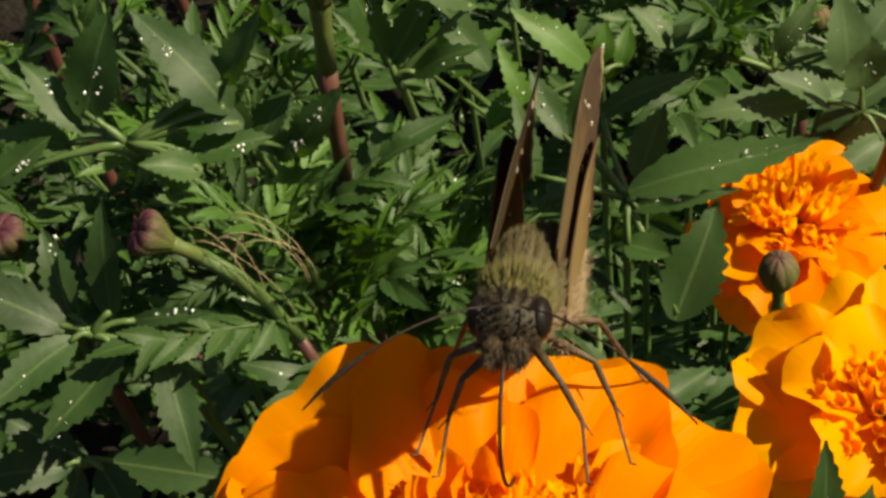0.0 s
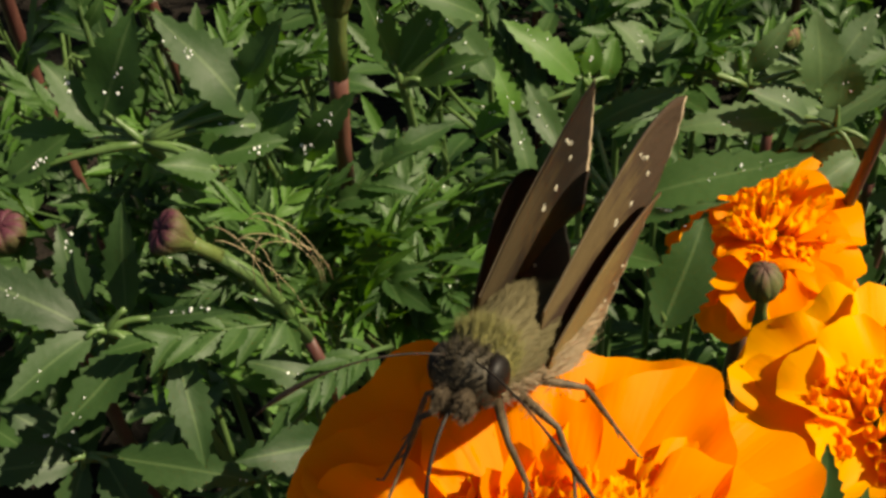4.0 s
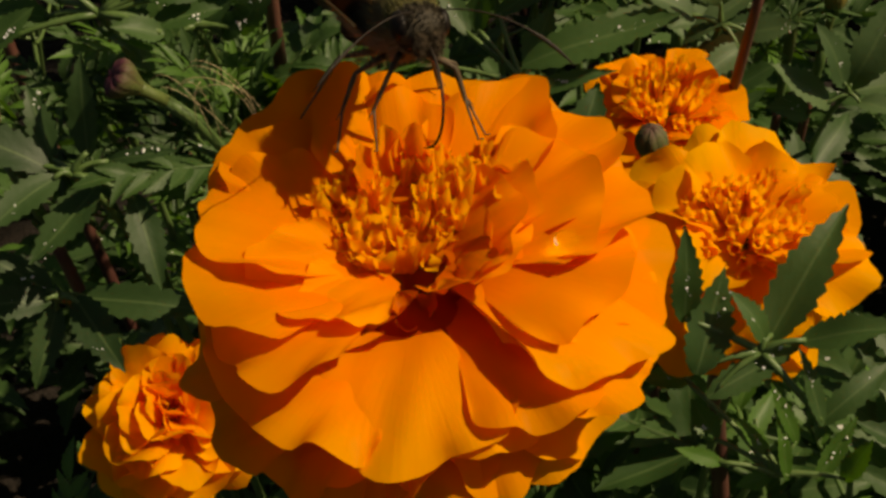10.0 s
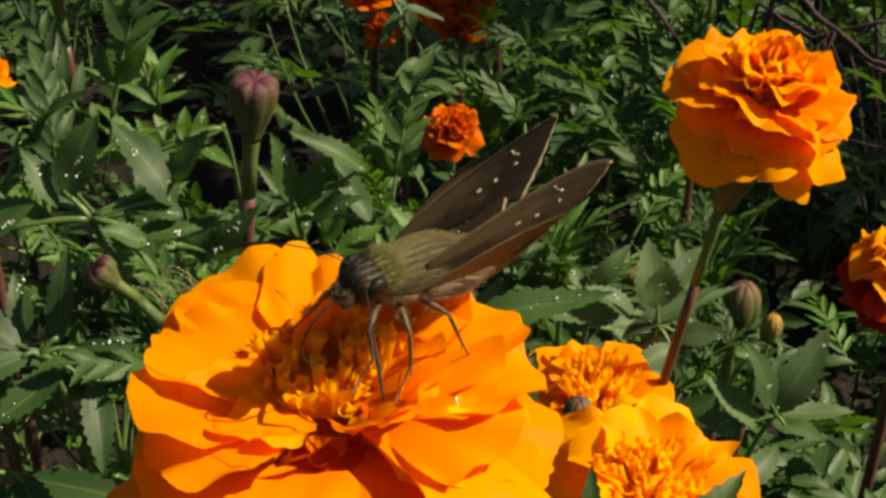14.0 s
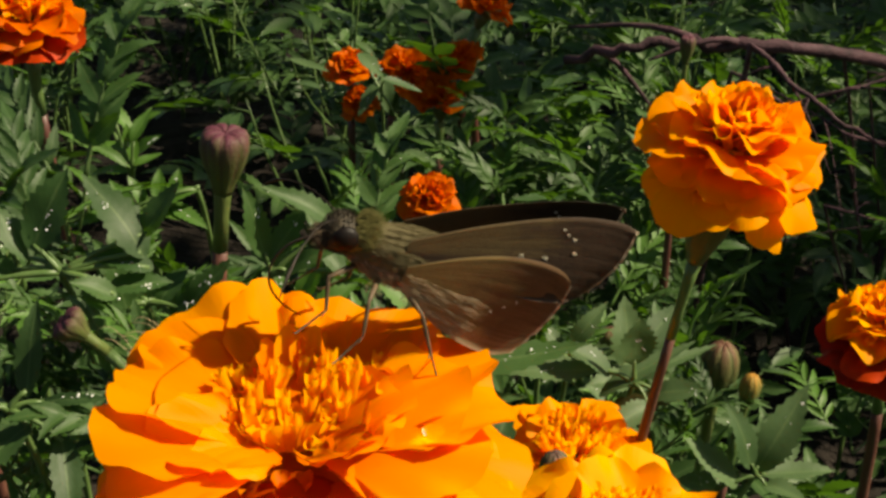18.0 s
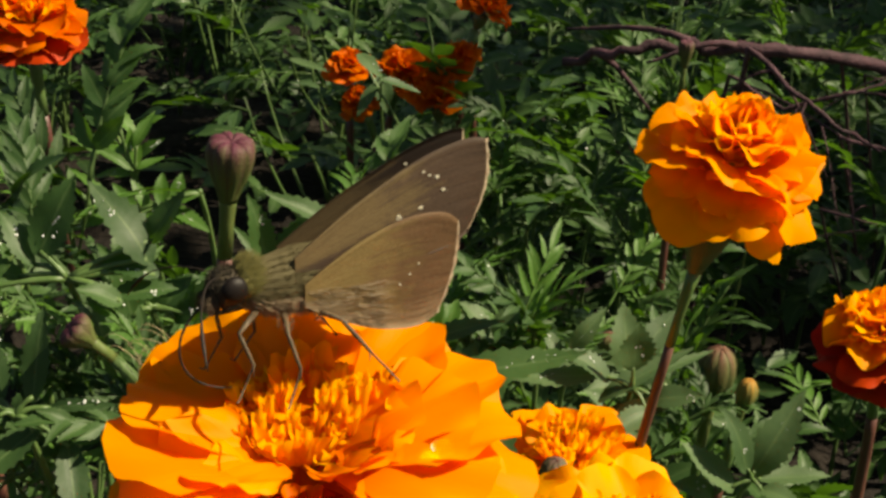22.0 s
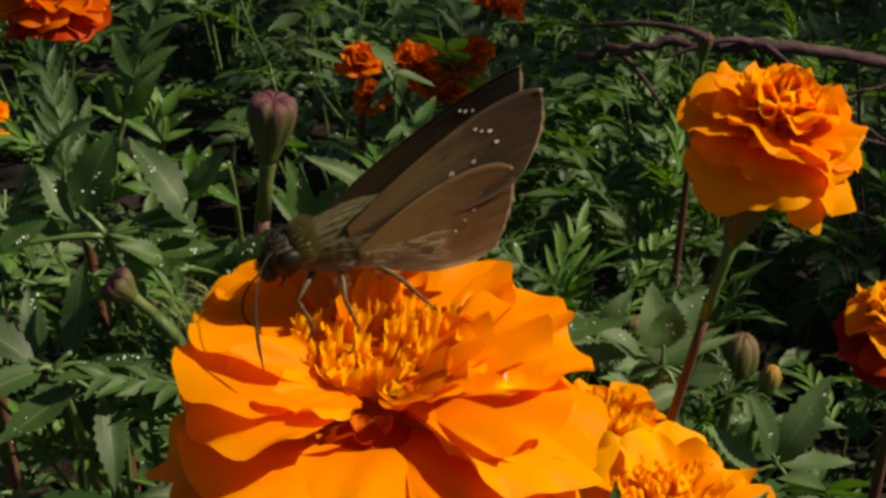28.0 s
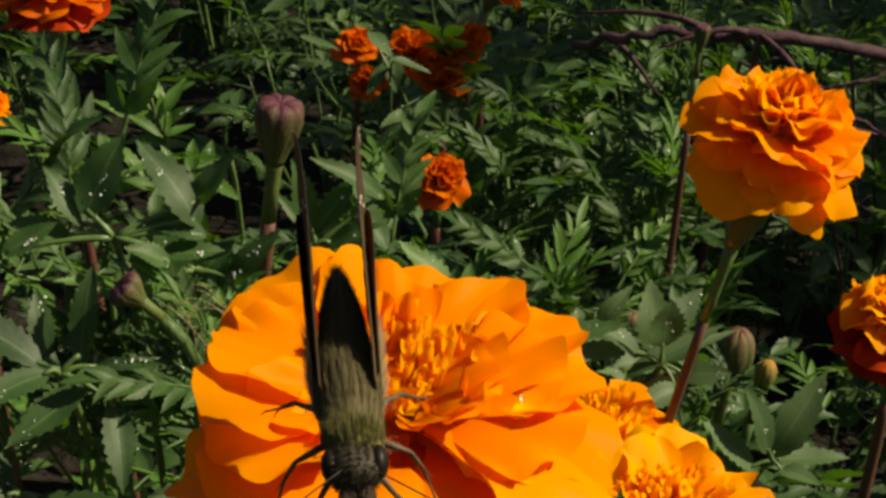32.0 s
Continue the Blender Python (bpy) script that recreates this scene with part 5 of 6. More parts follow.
def dry_strands():
    """Thin dry threads that hang round the bent stalk of a small bud."""
    rnd = random.Random(3)
    at = Vector((-0.0305, 0.0500, 0.2150))
    t = thing("dry_strand_tuft", Matrix.Translation(at), "thin pale dry plant threads hanging on a bent bud stalk", "dry threads")
    for k in range(8):
        a = Vector((rnd.uniform(-0.003, 0.003), rnd.uniform(-0.002, 0.001), rnd.uniform(-0.002, 0.003)))
        b = Vector((rnd.uniform(0.001, 0.010), rnd.uniform(-0.003, 0.002), rnd.uniform(-0.012, -0.004)))
        piece("thread", tube("thread", bezier(a, a + Vector((rnd.uniform(0, 0.004), 0, 0.003)), b + Vector((0, 0, 0.006)), b, 9), [0.00005] * 10, M_STRAND, 5), t)


dry_strands()
for p, r in (((0.0551, 0.0893, 0.227), 0.022), ((0.0343, 0.0945, 0.174), 0.019), ((0.0387, 0.0452, 0.188), 0.021), ((-0.0369, 0.0332, 0.1756), 0.014), ((0.1104, 0.1763, 0.1535), 0.018), ((-0.0805, 0.199, 0.209), 0.018),
             ((-0.0189, 0.0722, 0.233), 0.011), ((-0.0200, 0.0750, 0.214), 0.007), ((-0.0362, 0.048, 0.219), 0.008), ((-0.0637, 0.0717, 0.199), 0.009), ((0.0295, 0.0735, 0.181), 0.010), ((0.0717, 0.1621, 0.154), 0.010),
             ((0.051, 0.1, 0.19), 0.009), ((0.0478, 0.1088, 0.1643), 0.008), ((-0.03, 0.052, 0.212), 0.006)):
    CLEAR.append((Vector(p), r))

# ---- butterfly ----
def wing_material(name, base, outer, rear, edges, through_colour, share, dim=0.45):
    """Scaled wing surface in three zones with ragged borders: its root, its outer part and its rear part; edges are where the outer and the rear zone begin."""
    n = Net(name)
    obj, uv = coords(n)
    sep = n.node("ShaderNodeSeparateXYZ", Vector=uv)
    along, across = sep.outputs[0], sep.outputs[1]
    streak = n.noise(n.stretched(uv, 1.6, 13, 1), 1.7, 3, 0.55)
    blot = n.noise(obj, 420, 3)
    grain = n.noise(obj, 7000, 3)
    rag = n.math("ADD", n.math("MULTIPLY", n.math("SUBTRACT", streak, 0.5), 0.9), n.math("MULTIPLY", n.math("SUBTRACT", blot, 0.5), 0.5))
    far = n.ramp(n.math("ADD", along, rag), (edges[0], (0, 0, 0)), (edges[0] + 0.25, (1, 1, 1)))
    back = n.ramp(n.math("ADD", across, n.math("MULTIPLY", rag, 0.7)), (edges[1], (0, 0, 0)), (edges[1] + 0.18, (1, 1, 1)))
    col = n.mix(back, n.mix(far, base, outer), n.mix(far, rear, tuple((a + c) / 2 for a, c in zip(rear, outer))))
    vein = n.math("LESS_THAN", n.math("ABSOLUTE", n.math("SUBTRACT", n.math("FRACT", n.math("MULTIPLY", across, 6.0)), 0.5)), 0.03)
    col = n.mix(n.math("MULTIPLY", vein, 0.35), col, tuple(c * 0.5 for c in outer))
    f = n.math("ADD", n.math("MULTIPLY", streak, 0.5), n.math("MULTIPLY", grain, 0.5))
    hue = n.node("ShaderNodeHueSaturation", Color=col)
    n.put(hue, "Value", n.math("ADD", n.math("MULTIPLY", f, 2.3), -0.15))
    n.put(n.bsdf, "Base Color", hue.outputs[0])
    n.put(n.bsdf, "Roughness", n.math("ADD", n.math("MULTIPLY", grain, 0.25), 0.5))
    n.put(n.bsdf, "Specular IOR Level", 0.22)
    nb = n.bump(n.math("ADD", f, n.math("MULTIPLY", vein, 0.5)), 0.4, 0.0002)
    glow = n.mix(f, tuple(c * 0.5 for c in through_colour), tuple(min(1.0, c * 1.2) for c in through_colour))
    n.thin(n.mix(n.math("MULTIPLY", far, dim), glow, tuple(c * 0.25 for c in through_colour)), share, nb)
    return n.mat


M_WING_UNDER = wing_material("wing_underside", (0.225, 0.160, 0.065), (0.145, 0.084, 0.044), (0.29, 0.21, 0.125), (0.34, 0.74), (0.80, 0.40, 0.13), 0.30)
M_FORE_UNDER = wing_material("forewing_underside", (0.125, 0.086, 0.040), (0.060, 0.037, 0.024), (0.045, 0.028, 0.019), (0.36, 0.50), (0.60, 0.33, 0.13), 0.18, 0.9)
M_WING_UPPER = wing_material("wing_upperside", (0.060, 0.043, 0.022), (0.015, 0.010, 0.008), (0.022, 0.015, 0.010), (0.30, 0.60), (0.50, 0.28, 0.12), 0.22)
M_WING_FRINGE = plain_material("wing_fringe", (0.24, 0.18, 0.12), (0.46, 0.36, 0.25), 2500, 0.7, 0.2)
M_WING_SPOT = plain_material("wing_spot", (0.60, 0.55, 0.42), (0.78, 0.74, 0.62), 2500, 0.5, 0.3, thin=((1.0, 0.97, 0.85), 0.65))
M_FUR = plain_material("fur", (0.088, 0.074, 0.036), (0.150, 0.125, 0.064), 6000, 0.75, 0.2, thin=((0.3, 0.22, 0.09), 0.2))
M_PALP = plain_material("palp_scales", (0.025, 0.018, 0.012), (0.13, 0.092, 0.056), 4000, 0.7, 0.2)
M_COLLAR = plain_material("collar_scales", (0.040, 0.040, 0.012), (0.20, 0.175, 0.050), 4500, 0.6, 0.3)
M_FACE = plain_material("face", (0.006, 0.005, 0.004), (0.070, 0.054, 0.032), 3200, 0.6, 0.3)
M_FUR_PALE = plain_material("fur_pale", (0.20, 0.145, 0.090), (0.38, 0.29, 0.19), 5000, 0.75, 0.2, thin=((0.4, 0.3, 0.16), 0.2))
M_EYE = plain_material("compound_eye", (0.004, 0.003, 0.003), (0.012, 0.008, 0.006), 4000, 0.5, 0.2, 0.2, 0.0001)
M_LEG = plain_material("leg", (0.026, 0.017, 0.010), (0.130, 0.090, 0.052), 900, 0.55, 0.25)
M_ANTENNA = plain_material("antenna", (0.008, 0.006, 0.005), (0.032, 0.022, 0.016), 2200, 0.55, 0.25)


def fur_mesh(name, source, count, length, lay, mat, seed, keep=lambda p: True, rise=0.22):
    """Tapered hairs on a mesh: each leans along lay."""
    rnd = random.Random(seed)
    verts, faces = [], []
    polys = [p for p in source.polygons if keep(p.center)]
    areas = np.cumsum([p.area for p in polys])
    for _ in range(count):
        p = polys[min(int(np.searchsorted(areas, rnd.random() * areas[-1])), len(polys) - 1)]
        vs = [source.vertices[i].co for i in p.vertices]
        w = [rnd.random() for _ in vs]
        at = sum((v * k for v, k in zip(vs, w)), Vector()) / sum(w)
        way = (p.normal * rise + Vector(lay) + Vector((rnd.uniform(-0.22, 0.22), rnd.uniform(-0.22, 0.22), rnd.uniform(-0.22, 0.22)))).normalized()
        ln = length * rnd.uniform(0.55, 1.3)
        side = way.cross(Vector((rnd.uniform(-1, 1), rnd.uniform(-1, 1), rnd.uniform(-1, 1)))).normalized() * 0.000019
        b = len(verts)
        bend = Vector(lay) * ln * 0.25
        verts += [at - side, at + side, at + way * ln * 0.55 + side * 0.8, at + way * ln * 0.55 - side * 0.8, at + way * ln + bend]
        faces += [(b, b + 1, b + 2, b + 3), (b + 3, b + 2, b + 4)]
    return mesh_from(name, verts, faces, None, True, mat)


def outline_at(rows, s):
    """A point on a smooth line through rows, s from 0 to 1."""
    n = len(rows) - 1
    i = min(n - 1, int(s * n))
    f = s * n - i
    p0, p1, p2, p3 = rows[max(i - 1, 0)], rows[i], rows[i + 1], rows[min(i + 2, n)]
    return tuple(0.5 * (2 * b + (c - a) * f + (2 * a - 5 * b + 4 * c - d) * f * f + (3 * b - a - 3 * c + d) * f ** 3) for a, b, c, d in zip(p0, p1, p2, p3))


def camber_at(s, c, bulge, seed):
    return bulge * math.sin(math.pi * min(1, s * 0.9 + 0.05)) * (c - 0.3) + 0.25 * math.sin(s * 5 + c * 3 + seed) * s


def wing_camber(lead, trail, p, q, bulge, seed):
    """How far the wing's sheet stands out at a place of its outline plan."""
    best = min(((outline_at(lead, i / 40), outline_at(trail, i / 40), i / 40, j / 20) for i in range(41) for j in range(21)),
               key=lambda r: (r[0][0] + (r[1][0] - r[0][0]) * r[3] - p) ** 2 + (r[0][1] + (r[1][1] - r[0][1]) * r[3] - q) ** 2)
    return camber_at(best[2], best[3], bulge, seed)


def wing_mesh(name, lead, trail, side, bulge, seed, under, ns=30, nc=16):
    """A wing in its closed place: x runs back along the body, z up; the underside faces out, the upperside in. Faces on its outer margin are the fringe."""
    mm = 0.00105
    verts, faces, mats, uvs = [], [], [], []
    for layer in (0, 1):
        for i in range(ns + 1):
            s = i / ns
            a, b = outline_at(lead, s), outline_at(trail, s)
            for j in range(nc + 1):
                c = j / nc
                p, q = a[0] + (b[0] - a[0]) * c, a[1] + (b[1] - a[1]) * c
                p += 0.8 * math.sin(math.pi * c) * s ** 5
                if i == ns:
                    p += 0.06 * math.sin(j * 2.1 + seed)
                vein = 0.10 * math.cos(c * 6.28 * 6) * (0.3 + s)
                camber = camber_at(s, c, bulge, seed) + vein * 0.35
                off = side * (camber + (0.07 if layer == 0 else -0.07) * (1 - 0.7 * s))
                verts.append((-p * mm, off * mm, q * mm))
                uvs.append((s, c))
    n = (ns + 1) * (nc + 1)
    for layer in (0, 1):
        for i in range(ns):
            for j in range(nc):
                q = layer * n + i * (nc + 1) + j
                f = (q, q + 1, q + nc + 2, q + nc + 1)
                faces.append(f if (layer == 0) == (side > 0) else tuple(reversed(f)))
                mats.append(2 if i >= ns - 1 else (0 if layer == 0 else 1))
    # joined rims
    for i in range(ns):
        for j in (0, nc):
            q = i * (nc + 1) + j
            faces.append((q, q + nc + 1, n + q + nc + 1, n + q))
            mats.append(2 if i >= ns - 2 else (1 if j == 0 else 0))
    me = mesh_from(name, verts, faces, uvs, True)
    for mt in (under, M_WING_UPPER, M_WING_FRINGE):
        me.materials.append(mt)
    me.polygons.foreach_set("material_index", mats)
    return me


FORE_LEAD = [(0, 0.9), (4, 3.7), (8, 6.0), (12, 7.9), (15.6, 8.9), (17.4, 8.8)]
FORE_TRAIL = [(0, -1.0), (4, -1.0), (8, -0.8), (12, -0.3), (14.4, 0.2), (15.9, 0.8)]
HIND_LEAD = [(0, 1.2), (3.5, 3.5), (7, 5.2), (10, 5.9), (12.4, 5.7), (13.9, 4.6)]
HIND_TRAIL = [(0, -0.8), (3, -2.4), (6, -3.7), (9, -4.4), (11.0, -4.4), (12.5, -3.6)]
SPOTS_FORE = [(11.6, 6.5, 0.20), (12.1, 6.2, 0.20), (12.8, 6.0, 0.24), (13.3, 4.9, 0.26), (11.2, 3.6, 0.30), (9.2, 3.0, 0.38)]
SPOTS_HIND = [(9.4, 0.6, 0.16), (10.2, 1.4, 0.14), (8.5, -0.2, 0.14)]


def add_spots(wing, rows, side, lift):
    """Pale see-through spots, each a thin lens through the wing."""
    mm = 0.00105
    for p, q, r in rows:
        r *= 0.72
        verts, faces = [], []
        for sgn in (1, -1):
            b = len(verts)
            for k in range(9):
                t = 2 * math.pi * k / 9
                rr = r * (1 + 0.25 * math.sin(3 * t + p))
                verts.append((-(p + rr * math.cos(t)) * mm, side * (lift(p, q) + sgn * 0.10) * mm, (q + rr * 0.8 * math.sin(t)) * mm))
            f = tuple(range(b, b + 9))
            faces.append(f if sgn > 0 else tuple(reversed(f)))
        faces += [(k, (k + 1) % 9, 9 + (k + 1) % 9, 9 + k) for k in range(9)]
        piece("wing_spot", mesh_from("wing_spot", verts, faces, None, False, M_WING_SPOT), wing)


HINGE, HIND_HINGE = (0.00032, 0.00185, 0.00150), (-0.00032, 0.00225, -0.00105)


def build_butterfly():
    t = thing("butterfly", pose(0, 0, 0.25), "brown skipper butterfly with pale wing spots feeding on a marigold", "butterfly")
    thorax = ellipsoid("thorax", (-0.0002, 0, 0.0000), (0.0055, 0.0022, 0.0027), M_FUR, 24, 16, 0.05, 0.05)
    piece("thorax", thorax, t)
    piece("thorax_fur", fur_mesh("thorax_fur", thorax, 11000, 0.0009, (-1.0, 0, 0.0), M_FUR, 1, lambda p: p.z > -0.0009, 0.17), t, None, "olive brown fur on the back")
    piece("breast_fur", fur_mesh("breast_fur", thorax, 4500, 0.0011, (-0.85, 0, -0.3), M_FUR_PALE, 2, lambda p: p.z < -0.0006), t, None, "pale buff fur on the breast")
    head = ellipsoid("head", (0.0057, 0, 0.0002), (0.0017, 0.0020, 0.0017), M_FACE, 20, 14, 0.1)
    piece("head", head, t)
    piece("head_fur", fur_mesh("head_fur", head, 2600, 0.0004, (-0.1, 0, 0.3), M_FACE, 3, lambda p: abs(p.y) < 0.0014, 0.6), t)
    collar = ellipsoid("collar", (0.0042, 0, 0.0006), (0.0012, 0.0019, 0.0017), M_COLLAR, 20, 12, 0.1)
    piece("collar", collar, t, None, "olive gold scales behind the head")
    piece("collar_fur", fur_mesh("collar_fur", collar, 3600, 0.0010, (-0.7, 0, 0.5), M_COLLAR, 12, lambda p: p.z > -0.0006), t)
    for s in (1, -1):
        piece("eye", ellipsoid("eye", (0.0056, s * 0.00160, 0.00045), (0.00116, 0.00066, 0.00116), M_EYE, 22, 16), t, None, "large dark brown compound eye")
        palp = ellipsoid("palp", (0.0071, s * 0.00058, -0.0007), (0.0007, 0.00055, 0.0009), M_PALP, 12, 10)
        p = piece("palp", palp, t)
        piece("palp_fur", fur_mesh("palp_fur", palp, 900, 0.00050, (0.6, 0, -0.3), M_PALP, 8), p)
    abdomen = bezier((-0.0022, 0, -0.0004), (-0.006, 0, -0.0004), (-0.010, 0, -0.0006), (-0.0148, 0, -0.0016), 12)
    am = tube("abdomen", abdomen, [0.0018, 0.0021, 0.0021, 0.0020, 0.0019, 0.0018, 0.0017, 0.0016, 0.0014, 0.0012, 0.0010, 0.0007, 0.0003], M_FUR, 14)
    piece("abdomen", am, t)
    piece("abdomen_fur", fur_mesh("abdomen_fur", am, 3000, 0.0006, (-1, 0, 0), M_FUR, 4), t)
    piece("proboscis", tube("proboscis", bezier((0.0072, 0, -0.0007), (0.0112, 0, -0.0024), (0.0114, 0, -0.0080), (0.0056, 0, -0.0088), 16), [0.00011] * 14 + [0.0001, 0.00008, 0.00006], M_ANTENNA, 7), t, None, "long dark drinking tube")
    for s in (1, -1):
        pts = bezier((0.0068, s * 0.0009, 0.0015), (0.0090, s * 0.0030, 0.0022), (0.0108, s * 0.0066, 0.0010), (0.0112, s * 0.0098, -0.0026), 20)
        rad = [0.00006] * 13 + [0.00008, 0.00011, 0.00015, 0.00017, 0.00016, 0.00013, 0.00008, 0.00004]
        piece("antenna", tube("antenna", pts, rad, M_ANTENNA, 7), t, None, "thin dark antenna with a pointed club")
        legs = (((0.0036, 0.0010, -0.0020), (0.0058, 0.0026, -0.0030), (0.0050, 0.0036, -0.0056), (0.0066, 0.0040, -0.0084)),
                ((0.0012, 0.0013, -0.0024), (0.0020, 0.0040, -0.0034), (0.0014, 0.0050, -0.0062), (0.0030, 0.0060, -0.0090)),
                ((-0.0012, 0.0012, -0.0024), (-0.0030, 0.0038, -0.0030), (-0.0050, 0.0050, -0.0058), (-0.0072, 0.0062, -0.0086)))
        for row in legs:
            a, b, c, d = (Vector((x, s * y, z)) for x, y, z in row)
            pts = [a, a.lerp(b, 0.5), b, b.lerp(c, 0.15), b.lerp(c, 0.6), c, c.lerp(d, 0.12), c.lerp(d, 0.5), d, d + Vector((0.0003, s * 0.0003, 0.0001))]
            g = piece("leg", tube("leg", pts, [0.00030, 0.00027, 0.00017, 0.00020, 0.00018, 0.00014, 0.00010, 0.00009, 0.00008, 0.00006], M_LEG, 8), t, None, "jointed brown leg")
            spur = tube("spur", [c, c + Vector((0.0003, s * 0.0006, -0.0007))], [0.00008, 0.00003], M_LEG, 5)
            piece("spur", spur, g)
            if row[0][0] < 0.002:
                piece("femur_fur", fur_mesh("femur_fur", ellipsoid("femur", a.lerp(b, 0.4), (0.0006, 0.0010, 0.0006), M_FUR_PALE, 8, 6), 90, 0.0004, (0, 0, -0.3), M_FUR_PALE, 6), g)
    wings = {}
    for s, tag in ((1, "left"), (-1, "right")):
        fore = piece("forewing", wing_mesh("forewing", FORE_LEAD, FORE_TRAIL, s, 0.9, 2, M_FORE_UNDER), t, None, "brown forewing, dark above, with pale spots")
        add_spots(fore, SPOTS_FORE, s, lambda p, q: wing_camber(FORE_LEAD, FORE_TRAIL, p, q, 0.9, 2))
        hind = piece("hindwing", wing_mesh("hindwing", HIND_LEAD, HIND_TRAIL, s, 0.8, 5, M_WING_UNDER), t, None, "tan-brown rounded hindwing")
        add_spots(hind, SPOTS_HIND, s, lambda p, q: wing_camber(HIND_LEAD, HIND_TRAIL, p, q, 0.8, 5))
        piece("wing_hair", fur_mesh("wing_hair", hind.data, 900, 0.0016, (-1.0, 0.12 * s, -0.05), M_FUR_PALE, 21, lambda p: p.x > -0.0068 and p.z < 0.0006 and p.y * s > -0.0002, 0.10), hind, None, "long pale hairs at the wing root")
        wings[s] = (fore, hind)
    return t, wings


butterfly, WINGS = build_butterfly()

# ---- plants ----
GAPS = [(-0.11, 0.47, 0.060, 0.14), (-0.048, 0.40, 0.018, 0.12), (0.115, 0.30, 0.040, 0.06), (-0.084, 0.112, 0.042, 0.066)]


def build_plants():
    """Plants in uneven rows, with bare soil, coloured dark for shade, in the gaps."""
    rnd = random.Random(5)
    spots = []
    y = -0.02
    row = 0
    while y < 1.15:
        step = 0.062 + 0.05 * max(0, y - 0.1)
        half = 0.11 + 0.36 * max(0.0, y + 0.1)
        nx = max(2, round(2 * half / step))
        for i in range(nx + 1):
            x = 0.01 + half * (2 * (i + 0.5 * (row % 2)) / nx - 1)
            spots.append((x + rnd.uniform(-0.015, 0.015), y + rnd.uniform(-0.015, 0.015)))
        y += step * 0.95
        row += 1
    for k, (x, y) in enumerate(spots):
        h = 0.176 if y < 0.12 else 0.150
        if y < 0.06 and x < 0.02:
            h = 0.085
        elif y < 0.02:
            h = 0.115
        if x > 0.02 and 0.085 < y < 0.34:
            h *= 0.6
        if abs(x + 0.035) < 0.035 and 0.15 < y < 0.32:
            h *= 0.5
        if x < -0.045 and 0.08 < y < 0.30:
            h *= 0.8
        h *= rnd.uniform(0.70, 1.10)
        gap = rnd.random()
        if any(((x - gx) / rx) ** 2 + ((y - gy) / ry) ** 2 < 1 for gx, gy, rx, ry in GAPS):
            continue
        if (0.15 < y < 0.36 and gap < 0.10) or (x < -0.045 and 0.12 < y < 0.26 and gap < 0.35) or (x > 0.05 and 0.17 < y < 0.40 and gap < 0.35):
            continue
        plant(x, y, h, 30 if y < 0.2 else 26, 100 + k, 0.055)


build_plants()


# ---- unseen tree, added to shade the far part of the bed ----
def build_shade_tree():
    rnd = random.Random(77)
    t = thing("unseen_shade_tree", pose(1.88, 0.84, 0), "small unseen tree added to shade the far bed", "tree")
    trunk = bezier((0, 0, -0.05), (0.02, 0.0, 0.5), (-0.08, -0.04, 0.9), (-0.2, -0.1, 1.35), 14)
    piece("trunk", tube("trunk", trunk, [0.055 - 0.0022 * i for i in range(15)], M_TWIG, 12), t)
    centre = Vector((-0.34, -0.06, 1.55))
    tips = []
    for k in range(12):
        a, e = k * 2.4, rnd.uniform(-0.2, 0.6)
        tip = centre + Vector((0.5 * math.cos(a), 0.45 * math.sin(a), 0.3 * e))
        start = trunk[rnd.randrange(9, 15)]
        limb = bezier(start, start.lerp(tip, 0.35) + Vector((0, 0, 0.08)), start.lerp(tip, 0.7) + Vector((0, 0, 0.06)), tip, 8)
        piece("limb", tube("limb", limb, [0.018 - 0.0017 * i for i in range(9)], M_TWIG, 7), t)
        tips += limb[3:]
    verts, faces, uvs = [], [], []
    for k in range(1650):
        at = rnd.choice(tips) + Vector((rnd.gauss(0, 0.10), rnd.gauss(0, 0.10), rnd.gauss(0, 0.07)))
        m = Matrix.Translation(at) @ pose(0, 0, 0, rnd.uniform(-50, 30), rnd.uniform(-40, 40), rnd.uniform(0, 360))
        b = len(verts)
        ln, w = rnd.uniform(0.045, 0.075), rnd.uniform(0.014, 0.022)
        for x, y, z in ((0, 0, 0), (w, ln * 0.35, 0.004), (w * 0.8, ln * 0.7, 0.003), (0, ln, -0.006), (-w * 0.8, ln * 0.7, 0.003), (-w, ln * 0.35, 0.004)):
            verts.append(m @ Vector((x, y, z)))
            uvs.append((0.5 + x / w / 2, y / ln))
        faces += [(b, b + 1, b + 2, b + 3), (b, b + 3, b + 4, b + 5)]
    crown = piece("crown", mesh_from("crown", verts, faces, uvs, False, M_LEAF), t, None, "open leafy crown with gaps")
    crown["kind"] = "stuff"


build_shade_tree()

